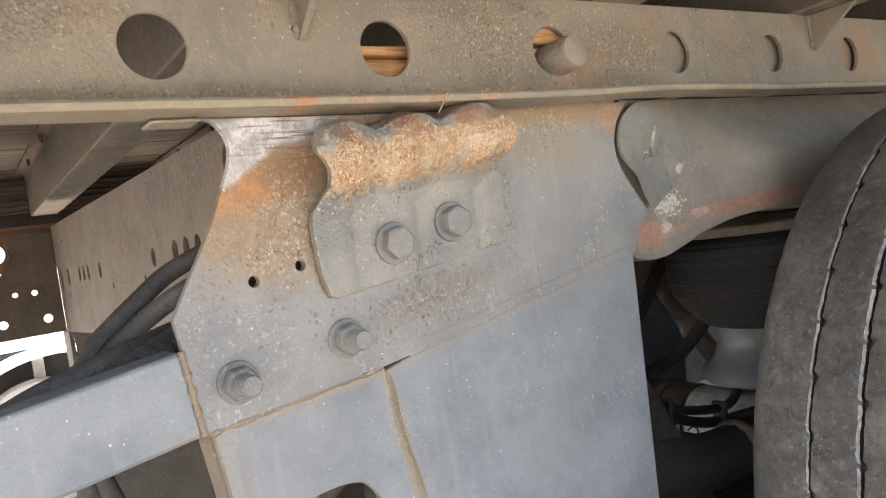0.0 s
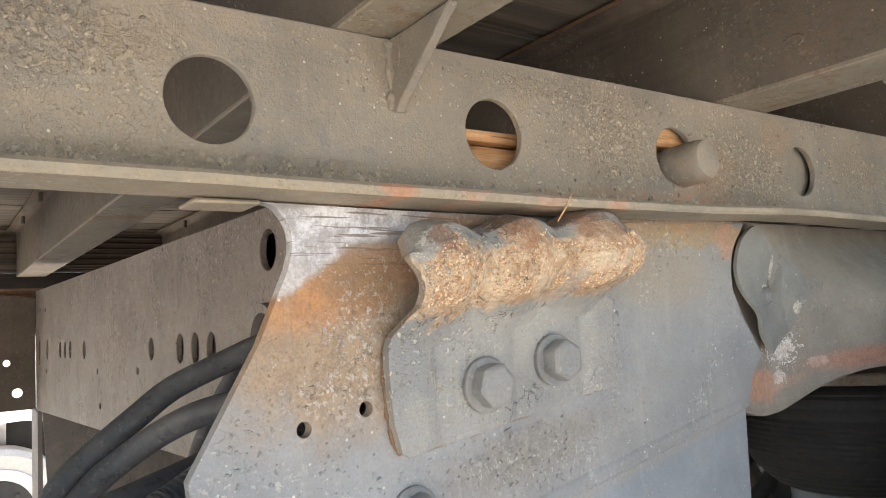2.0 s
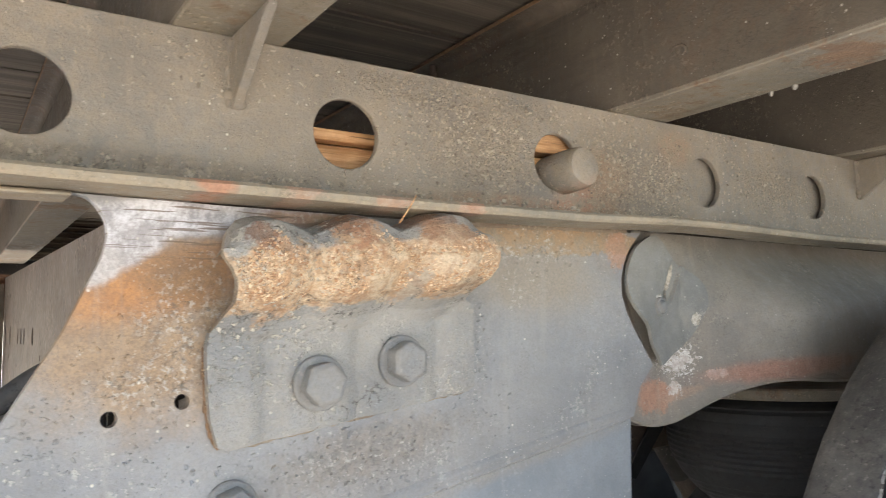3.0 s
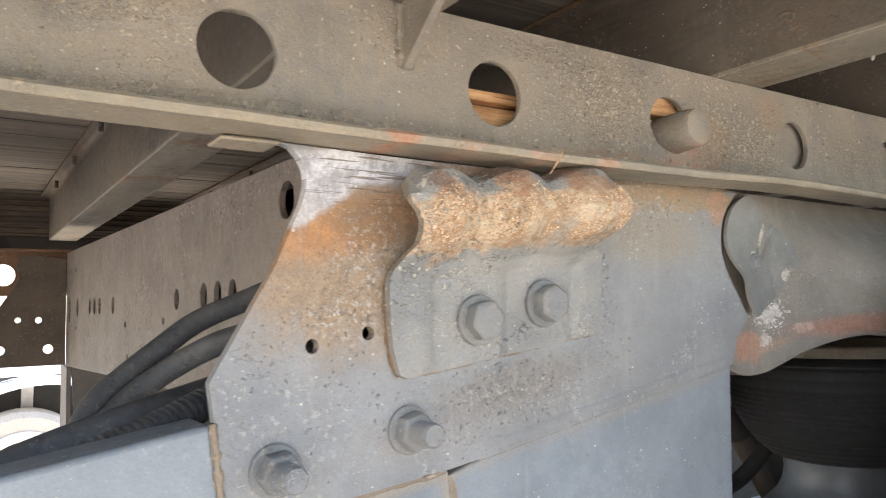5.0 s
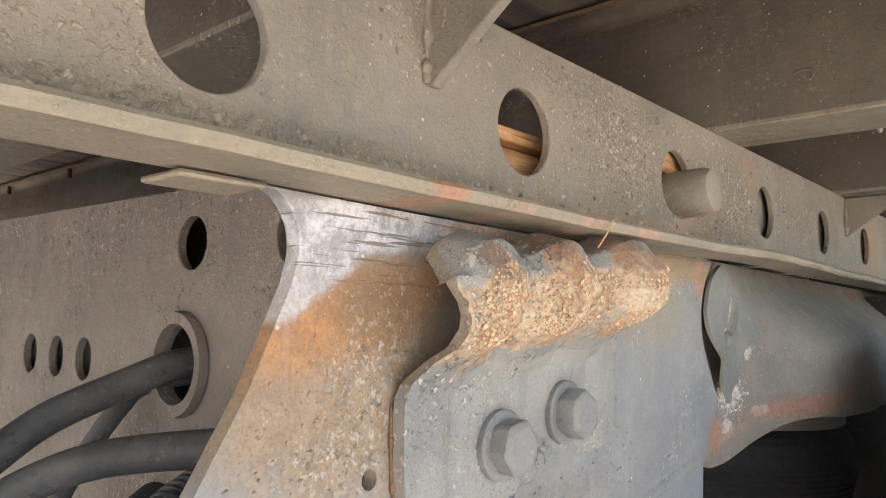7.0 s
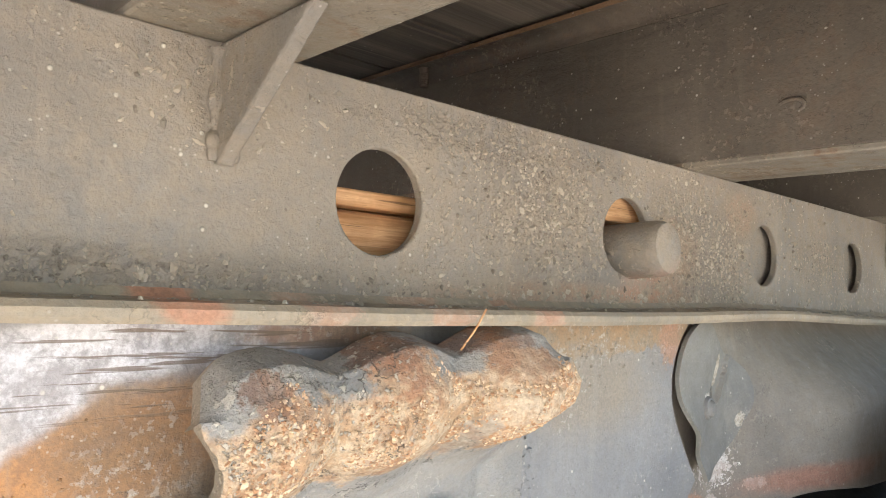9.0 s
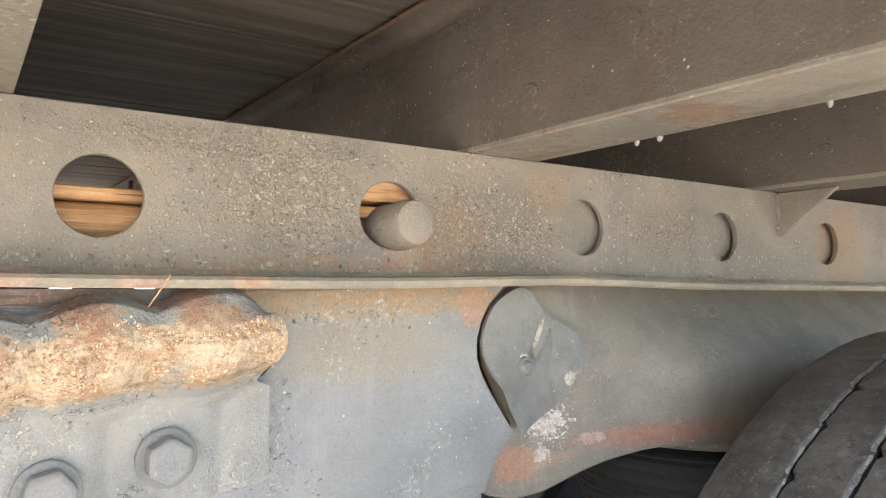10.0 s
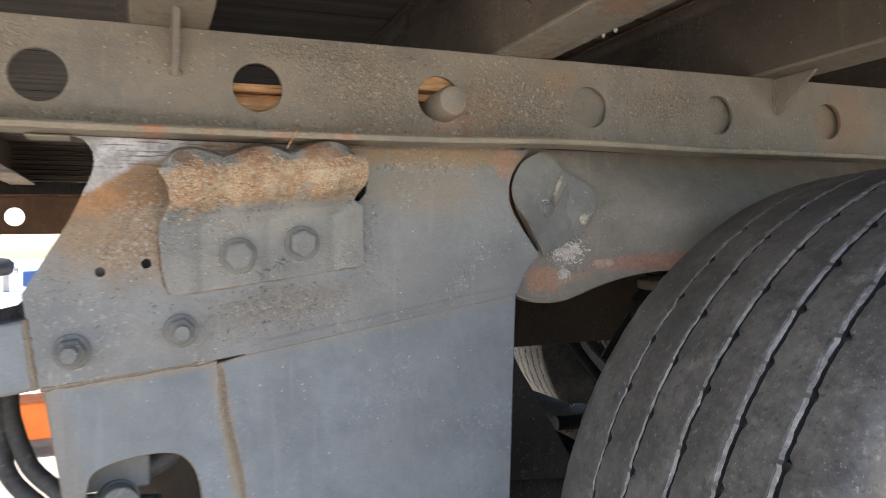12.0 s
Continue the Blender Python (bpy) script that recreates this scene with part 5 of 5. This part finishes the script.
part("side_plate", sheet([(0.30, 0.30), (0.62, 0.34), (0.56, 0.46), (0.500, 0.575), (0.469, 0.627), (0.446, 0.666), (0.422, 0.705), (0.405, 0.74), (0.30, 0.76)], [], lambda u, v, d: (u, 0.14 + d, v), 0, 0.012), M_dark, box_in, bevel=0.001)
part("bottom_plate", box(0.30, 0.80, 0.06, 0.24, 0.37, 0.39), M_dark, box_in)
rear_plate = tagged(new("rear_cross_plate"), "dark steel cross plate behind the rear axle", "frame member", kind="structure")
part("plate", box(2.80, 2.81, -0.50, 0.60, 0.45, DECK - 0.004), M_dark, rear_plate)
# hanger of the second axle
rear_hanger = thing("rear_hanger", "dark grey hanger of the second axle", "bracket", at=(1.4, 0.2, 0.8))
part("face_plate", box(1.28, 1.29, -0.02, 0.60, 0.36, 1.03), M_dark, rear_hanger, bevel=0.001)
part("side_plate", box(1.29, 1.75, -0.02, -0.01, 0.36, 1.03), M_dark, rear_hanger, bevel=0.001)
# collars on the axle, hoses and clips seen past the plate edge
part("collar", lathe([(0.0655, -0.17), (0.069, -0.168), (0.069, -0.02), (0.080, -0.018), (0.083, -0.012), (0.083, 0.010), (0.077, 0.016), (0.077, 0.12), (0.066, 0.122)], (0.825, 0.50, 0.44), (0, 1, 0), 40), M_brass, axle, "dirty brass-coloured collar")
part("band", lathe([(0.068, -0.008), (0.0735, -0.006), (0.0735, 0.006), (0.068, 0.008)], (0.825, 0.395, 0.44), (0, 1, 0), 40), M_dark, axle)
inner = tagged(new("inner_frame_member"), "dark brown inner frame member above the axle", "frame member", kind="structure")
part("plate", box(0.30, 2.4, 0.42, 0.43, 0.695, 0.85), M_brown, inner, bevel=0.001)
part("foot", box(0.30, 2.4, 0.43, 0.50, 0.695, 0.704), M_brown, inner, bevel=0.001)
def brake_hose(pts, r):
    tagged(part("brake_hose", tube(pts, r, 12), M_bag), "black brake hose hanging over the axle", "hose", "brake hoses over the axle")


brake_hose([(0.62, 0.37, 0.545), (0.690, 0.37, 0.543), (0.739, 0.37, 0.553), (0.815, 0.36, 0.571), (0.86, 0.35, 0.600), (0.895, 0.34, 0.634), (0.90, 0.30, 0.70), (0.90, 0.29, 0.76)], 0.0145)
for x0, x1 in ((0.935, 1.016), (0.975, 1.020)):
    tagged(part("brake_pipe", tube([(x0, 0.72, 0.70), ((x0 + x1) / 2, 0.71, 0.63), (x1, 0.70, 0.56)], 0.004, 8), M_alu), "thin pale brake pipe above the axle", "pipe", "brake pipes above the axle")
brake_hose([(0.45, 0.2, 0.612), (0.511, 0.2, 0.577), (0.539, 0.2, 0.562), (0.577, 0.2, 0.541), (0.625, 0.2, 0.523), (0.707, 0.2, 0.505), (0.753, 0.2, 0.507), (0.82, 0.22, 0.53)], 0.0085)
brake_hose([(0.45, 0.2, 0.60), (0.509, 0.2, 0.563), (0.536, 0.2, 0.546), (0.574, 0.2, 0.526), (0.633, 0.2, 0.501), (0.681, 0.2, 0.486), (0.737, 0.2, 0.478), (0.80, 0.15, 0.49)], 0.0095)
# strap from the frame down to the hanger
tagged(part("retaining_strap", sheet([(0.875, 0.835), (0.905, 0.825), (0.862, 0.744), (0.815, 0.695), (0.772, 0.650), (0.750, 0.662), (0.785, 0.705), (0.830, 0.756)], [], lambda u, v, d: (u, 0.40 + d, v), 0, 0.006), M_bag, bevel=0.001), "dark flat strap hanging beside the air spring", "strap")
support = thing("support_bracket", "dark grey rounded bracket above the axle", "bracket", at=(0.99, 0.57, 0.5))
part("web", sheet([(0.88, 0.42), (1.06, 0.42), (1.076, 0.52), (1.073, 0.548), (1.030, 0.632), (1.018, 0.648), (1.0, 0.656), (0.90, 0.668)], [], lambda u, v, d: (u, 0.55 + d, v), 0, 0.05), M_seat, support, bevel=0.010)
painted = part("painted_sleeve", lathe([(0.0655, -0.08), (0.0668, -0.078), (0.0668, 0.078), (0.0655, 0.08)], (0.825, 0.245, 0.44), (0, 1, 0), 40), M_sleeve, axle, "pale grey sleeve with smeared dark print")


def stroke(points):
    """A smeared printed mark on the sleeve: (place along it, degrees round it)."""
    path = [(0.825 - 0.0668 * math.cos(math.radians(a)), y, 0.44 + 0.0668 * math.sin(math.radians(a))) for y, a in points]
    part("print", tube(path, 0.0022, 6, steps=3), M_black, painted)


stroke([(0.315, -6), (0.30, 2), (0.29, -2), (0.295, -14), (0.31, -26), (0.29, -30)])
stroke([(0.265, -4), (0.25, -12), (0.255, -26), (0.27, -20), (0.265, -4)])
brake_hose([(0.75, 0.55, 0.71), (0.85, 0.60, 0.61), (0.95, 0.62, 0.53), (1.1, 0.65, 0.50)], 0.012)
brake_hose([(0.92, 0.80, 0.72), (1.02, 0.80, 0.60), (1.16, 0.82, 0.51), (1.32, 0.85, 0.52)], 0.014)
drum = thing("brake_chamber", "dark double brake chamber beside the axle", "brake chamber", at=(1.22, 0.80, 0.50))
part("can", lathe([(0, -0.10), (0.06, -0.10), (0.085, -0.08), (0.09, 0.0), (0.085, 0.08), (0.06, 0.10), (0, 0.10)], (1.22, 0.82, 0.50), (0.9, 0.35, 0.12), 36), M_dark, drum)
part("clamp_ring", lathe([(0.089, -0.010), (0.098, -0.008), (0.098, 0.008), (0.089, 0.010)], (1.22, 0.82, 0.50), (0.9, 0.35, 0.12), 36, close=True), M_hub, drum, "dull metal clamp ring")
for px, pz in ((0.577, 0.534), (0.716, 0.493)):
    clip = thing("hose_clip", "black plastic clip round the brake hoses", "clip", "hose clips", at=(px, 0.2, pz))
    part("band", box(px - 0.006, px + 0.006, 0.186, 0.214, pz - 0.024, pz + 0.024), M_black, clip, bevel=0.004)
    part("tail", tube([(px, 0.19, pz - 0.02), (px - 0.012, 0.188, pz - 0.034)], 0.003, 6), M_black, clip)
chamber = thing("brake_chamber", "dark round brake chamber with a clamp ring on the axle", "brake chamber", at=(0.6, 0.75, 0.55))
part("can", lathe([(0, -0.07), (0.07, -0.07), (0.08, -0.05), (0.08, 0.07), (0.06, 0.09), (0, 0.09)], (0.58, 0.72, 0.56), (1, 0.2, 0.1), 36), M_dark, chamber, bevel=0.003)
part("clamp_ring", lathe([(0.079, -0.008), (0.088, -0.006), (0.088, 0.006), (0.079, 0.008)], (0.58, 0.72, 0.56), (1, 0.2, 0.1), 36), M_hub, chamber, "dull metal clamp ring")

# ---------------- yard beyond the trailer ----------------
def lorry_wheel(x, y, z, R=0.40):
    ob = thing("lorry_wheel", "sunlit pale lorry wheel with a dark hub", "wheel", "wheels of the parked lorry", at=(x, y, z))
    part("tyre", lathe([(R * 0.66, -0.10), (R * 0.9, -0.13), (R * 0.985, -0.115), (R, -0.10), (R, 0.10), (R * 0.985, 0.115), (R * 0.9, 0.13), (R * 0.66, 0.10)], (x, y, z), (0, -1, 0), 64, close=True), M_pale_tyre, ob, "sun-bleached tyre")
    part("rim", lathe([(R * 0.69, 0.11), (R * 0.66, 0.12), (R * 0.60, 0.10), (R * 0.52, 0.06), (R * 0.50, 0.02)], (x, y, z), (0, -1, 0), 48), M_white, ob, "cream rim ring")
    part("disc", lathe([(R * 0.54, 0.02), (R * 0.50, 0.04), (R * 0.30, 0.05), (0, 0.05)], (x, y, z), (0, -1, 0), 48), M_black, ob, "dark wheel disc")
    part("hub_cap", lathe([(R * 0.24, 0.05), (R * 0.24, 0.10), (R * 0.2, 0.115), (0, 0.118)], (x, y, z), (0, -1, 0), 40), M_hub, ob, "round grey hub cap")
    for k in range(40):
        a = k * math.pi / 20
        part("tread_lug", box(-0.010, 0.010, -0.118, 0.10, R - 0.004, R + 0.010), M_pale_tyre, ob).matrix_world = Matrix.Translation((x, y, z)) @ Matrix.Rotation(a, 4, "Y")
    for k in range(8):
        a = k * math.pi / 4
        part("wheel_nut", lathe([(0.014, 0.04), (0.014, 0.07), (0, 0.075)], (x + R * 0.38 * math.cos(a), y, z + R * 0.38 * math.sin(a)), (0, -1, 0), 6), M_black, ob)
    return ob


M_pale_tyre = rubber("sun-bleached rubber", (0.46, 0.44, 0.41), (0.6, 0.58, 0.54), 0.6)
lorry_wheel(-0.02, 5.0, -0.105, 0.415)
lorry_wheel(-3.6, 5.0, -0.105, 0.415)
lorry = thing("parked_lorry", "white flatbed lorry parked in the sun", "lorry", at=(-2, 6, 0))
part("bed", box(-7.0, -0.66, 4.9, 7.2, 0.22, 0.37), M_white, lorry, bevel=0.02)
part("sill", box(-7.0, -0.7, 4.86, 4.9, 0.17, 0.25), M_alu, lorry, bevel=0.01)
arc = [(0.086 + 0.80 * math.cos(a), -0.33 + 0.80 * math.sin(a)) for a in [2.35 - 0.1 * k for k in range(17)]]
bm = bmesh.new()
rows = [[bm.verts.new((0.086 + (px - 0.086) * f, py, -0.33 + (pz + 0.33) * f)) for f, py in ((1, 4.80), (1, 5.35), (1.035, 5.35), (1.035, 4.80))] for px, pz in arc]
for a, b in zip(rows, rows[1:]):
    for k in range(4):
        bm.faces.new((a[k], a[(k + 1) % 4], b[(k + 1) % 4], b[k]))
bm.faces.new(rows[0])
bm.faces.new(rows[-1])
part("fender", bm, M_white, lorry, "white curved mudguard", bevel=0.004)
part("side_panel", box(-0.66, 0.9, 4.98, 5.02, 0.52, 0.62), M_white, lorry, bevel=0.01)
part("wheel_well", box(-0.66, 0.9, 5.36, 5.40, -0.30, 0.60), M_black, lorry, "dark wheel well")
part("bracket", box(-0.02, 0.05, 5.20, 5.26, 0.25, 0.48), M_alu, lorry)
part("air_tank", lathe([(0, -0.2), (0.06, -0.2), (0.07, -0.17), (0.07, 0.17), (0.06, 0.2), (0, 0.2)], (-0.30, 5.25, 0.62), (1, 0, 0), 24), M_alu, lorry)
part("locker", box(-2.6, -0.56, 4.90, 5.3, -0.40, -0.14), M_orange, lorry, "bright orange side locker", bevel=0.015)
part("tank", lathe([(0, -0.5), (0.16, -0.5), (0.17, -0.45), (0.17, 0.45), (0.16, 0.5), (0, 0.5)], (-0.2, 5.6, -0.05), (1, 0, 0), 32), M_black, lorry)
part("bulkhead", box(-1.9, -0.82, 5.2, 6.0, 0.37, 0.62), M_white, lorry, bevel=0.02)
spare = thing("spare_tyre", "pale dusty spare tyre lying against the lorry bed", "tyre", at=(-0.54, 5.15, 0.57))
part("tyre", lathe([(0.115, -0.05), (0.15, -0.068), (0.185, -0.06), (0.203, -0.04), (0.203, 0.04), (0.185, 0.06), (0.15, 0.068), (0.115, 0.05)], (-0.535, 5.15, 0.555), (0.3, -1, 0.1), 48, close=True), M_tan_tyre, spare)
rack = thing("work_lamp", "black round work lamp on a bracket on the lorry bed", "lamp", at=(-1.15, 5.3, 0.62))
part("housing", lathe([(0, -0.16), (0.05, -0.155), (0.066, -0.13), (0.070, 0.05), (0.060, 0.12), (0.035, 0.15), (0, 0.155)], (-1.18, 5.30, 0.80), (1, 0, 0), 28), M_black, rack)
part("bracket", box(-1.10, -1.06, 5.28, 5.32, 0.62, 0.75), M_alu, rack, "pale steel bracket", bevel=0.004)
part("knob", lathe([(0, -0.02), (0.022, -0.015), (0.026, 0), (0.022, 0.015), (0, 0.02)], (-1.015, 5.28, 0.775), (1, 0, 0), 16), M_alu, rack, "bright metal knob")
pickup = thing("pickup_truck", "blue pickup truck parked across the yard", "pickup", at=(-6, 38, -2))
PX, PY, PZ = -2.6, 38, -1.1
bm = sheet([(-2.7, 0.45), (2.7, 0.45), (2.75, 1.0), (2.6, 1.15), (1.2, 1.2), (0.65, 1.75), (-0.75, 1.8), (-0.95, 1.2), (-2.7, 1.15)], [], lambda u, v, d: (PX + u, PY + d, PZ + v), -0.9, 0.9)
part("body", bm, M_blue, pickup, bevel=0.06)
part("side_window", sheet([(-0.7, 1.25), (0.1, 1.25), (0.1, 1.68), (-0.6, 1.7)], [], lambda u, v, d: (PX + u, PY + d, PZ + v), -0.915, -0.90), M_glass, pickup)
part("side_window", sheet([(0.18, 1.25), (0.95, 1.25), (0.58, 1.66), (0.18, 1.68)], [], lambda u, v, d: (PX + u, PY + d, PZ + v), -0.915, -0.90), M_glass, pickup)
for wx in (-1.7, 1.8):
    part("wheel", lathe([(0, 0.12), (0.25, 0.12), (0.38, 0.1), (0.38, -0.1), (0, -0.1)], (PX + wx, PY - 0.85, PZ + 0.38), (0, -1, 0), 32), M_black, pickup)


# ---------------- crumbs of dirt and rust scale ----------------
def crumbs(name, label, spots, material, seed):
    """spots: (point, normal, radius); each becomes a squashed, uneven little lump."""
    rnd = random.Random(seed)
    verts, faces = [], []
    for p, nrm, r in spots:
        nrm = Vector(nrm)
        a = nrm.orthogonal().normalized()
        a.rotate(Matrix.Rotation(rnd.uniform(0, 6.28), 3, nrm))
        b = nrm.cross(a)
        sx, sy, h = rnd.uniform(0.6, 1.6), rnd.uniform(0.5, 1.1), rnd.uniform(0.35, 0.8)
        i0 = len(verts)
        for k in range(6):
            t = k * math.pi / 3 + rnd.uniform(-0.3, 0.3)
            q = rnd.uniform(0.75, 1.15)
            verts.append(Vector(p) + a * (r * sx * q * math.cos(t)) + b * (r * sy * q * math.sin(t)) - nrm * r * 0.15)
        for k in range(3):
            t = k * 2.1 + rnd.uniform(0, 0.6)
            verts.append(Vector(p) + a * (r * 0.45 * sx * math.cos(t)) + b * (r * 0.45 * sy * math.sin(t)) + nrm * r * h * rnd.uniform(0.7, 1.1))
        for k in range(6):
            faces.append((i0 + k, i0 + (k + 1) % 6, i0 + 6 + (k // 2)))
        for k in range(3):
            faces.append((i0 + 6 + k, i0 + (2 * k + 2) % 6, i0 + 6 + (k + 1) % 3))
        faces.append((i0 + 6, i0 + 7, i0 + 8))
    me = bpy.data.meshes.new(name)
    me.from_pydata([tuple(v) for v in verts], [], faces)
    me.materials.append(material)
    return tagged(new(name, me), label, "dirt", kind="stuff")


rnd = random.Random(21)
spots = []


def on_beam(x, z):
    return all((x - h) ** 2 + (z - 1.1) ** 2 > 0.0315 ** 2 for h in HOLES) and flange_top(x) + 0.004 < z < 1.163


def size(lo, hi):
    return lo * (hi / lo) ** (rnd.random() ** 2.4)


for cx, cz, sx, sz, count in ((0.14, 1.115, 0.045, 0.026, 700), (0.30, 1.10, 0.05, 0.03, 560), (0.385, 1.085, 0.03, 0.026, 520), (0.55, 1.11, 0.05, 0.03, 260), (0.33, 1.15, 0.25, 0.008, 160),
                              (-0.30, 1.12, 0.05, 0.03, 150), (-0.36, 1.14, 0.04, 0.02, 120), (-0.09, 1.14, 0.03, 0.02, 130), (0.1, 1.053, 0.35, 0.004, 420), (-0.3, 1.055, 0.2, 0.005, 260)):
    for _ in range(count):
        x, z = rnd.gauss(cx, sx), rnd.gauss(cz, sz)
        if on_beam(x, z):
            spots.append(((x, 0.0, z), (0, -1, 0), size(0.0008, 0.0030)))
for _ in range(260):
    x, z = rnd.uniform(-0.75, 1.2), rnd.uniform(1.05, 1.16)
    if on_beam(x, z):
        spots.append(((x, 0.0, z), (0, -1, 0), size(0.0006, 0.0016)))
crumbs("beam_grit", "dried dirt crumbs stuck to the chassis beam", spots, M_flake, 3)
spots = []
for _ in range(700):
    x = rnd.uniform(-0.7, 1.1)
    spots.append(((x, rnd.uniform(-0.036, -0.006), flange_top(x) + 0.0005), (0, 0, 1), size(0.0007, 0.0026)))
crumbs("flange_grit", "dirt crumbs lying on the beam flange", spots, M_crumb, 4)


def on_plate(u, v):
    left = -0.185 - 0.52 * (0.99 - v) if v > 0.86 else -0.243
    if (u + 0.178) ** 2 + (v - 0.882) ** 2 < 0.0001 or (u + 0.1295) ** 2 + (v - 0.890) ** 2 < 0.0001:
        return False
    return left + 0.006 < u < 0.34 and 0.78 + 0.145 * (u + 0.0) * (u > 0) < v < 1.03 and not (-0.118 < u < 0.130 and v > 0.852 + 0.122 * (u + 0.098))


spots = []
for cx, cz, sx, sz, count in ((0.02, 0.835, 0.07, 0.018, 420), (-0.03, 0.80, 0.03, 0.012, 120), (-0.165, 0.90, 0.03, 0.02, 200), (-0.13, 0.945, 0.03, 0.025, 120), (0.145, 0.93, 0.010, 0.03, 110),
                              (0.20, 1.01, 0.07, 0.012, 200), (-0.13, 0.86, 0.03, 0.03, 120), (0.14, 0.86, 0.03, 0.015, 110), (-0.22, 0.87, 0.012, 0.02, 60)):
    for _ in range(count):
        u, v = rnd.gauss(cx, sx), rnd.gauss(cz, sz)
        if on_plate(u, v):
            spots.append((plate_at(u, v, 0.0), (0, -1, 0), size(0.0007, 0.0026)))
for _ in range(350):
    u, v = rnd.uniform(-0.24, 0.34), rnd.uniform(0.78, 1.03)
    if on_plate(u, v):
        spots.append((plate_at(u, v, 0.0), (0, -1, 0), size(0.0006, 0.0016)))
crumbs("plate_grit", "dirt crumbs on the hanger plate", spots, M_plate, 5)
spots = []
for _ in range(260):
    u, v = rnd.uniform(-0.22, 0.33), rnd.uniform(0.45, 0.80)
    if v < 0.765 + 0.15 * max(0, u) and u > -0.2 - 0.11 * (0.6 - v) and not (-0.205 < u < -0.068 and 0.53 < v < 0.675):
        spots.append((plate_at(u, v, -0.003), (0, -1, 0), size(0.0006, 0.0018)))
crumbs("lower_plate_grit", "pale specks of dirt on the lower hanger plate", spots, M_crumb, 6)
spots = []
for _ in range(6000):
    s = rnd.uniform(0.56, 0.93)
    u = rnd.uniform(clamp_side(s)[0] + 0.002, clamp_side(s)[1] - 0.002)
    z, d = clamp_skin(u, s)
    if z > 0.999 + 0.085 * u + 0.010 * lobes(u) + 0.016 * noise.noise((u * 45, 1, s * 4)) or z < 0.967 + 0.083 * u + 0.010 * noise.noise((u * 40, 8, 3)) or noise.noise((u * 60, z * 60, 4)) < -0.15:
        continue
    z1, d1 = clamp_skin(u, s + 0.02)
    nrm = Vector((0, -(z1 - z), -(d1 - d))).normalized()
    nrm = nrm if nrm.y < 0 else -nrm
    spots.append((plate_at(u, z, d + 0.0003), nrm, size(0.0006, 0.0017)))
crumbs("rust_scale", "pale orange grains of rust scale on the clamp", spots, M_scale, 7)
# drips of sealant on a crossmember's edge
for dy, r in ((-0.13, 0.0026), (-0.155, 0.003), (-0.30, 0.0022)):
    bm = lathe([(0, -0.006), (r * 0.6, -0.005), (r, -0.002), (r * 0.7, 0.001), (0, 0.001)], (0.4065, dy, 1.1655), (0.1, 0, 1), 12)
    tagged(part("sealant_drip", bm, M_cast_plate), "small pale drip of sealant under a crossmember edge", "drip", "sealant drips")
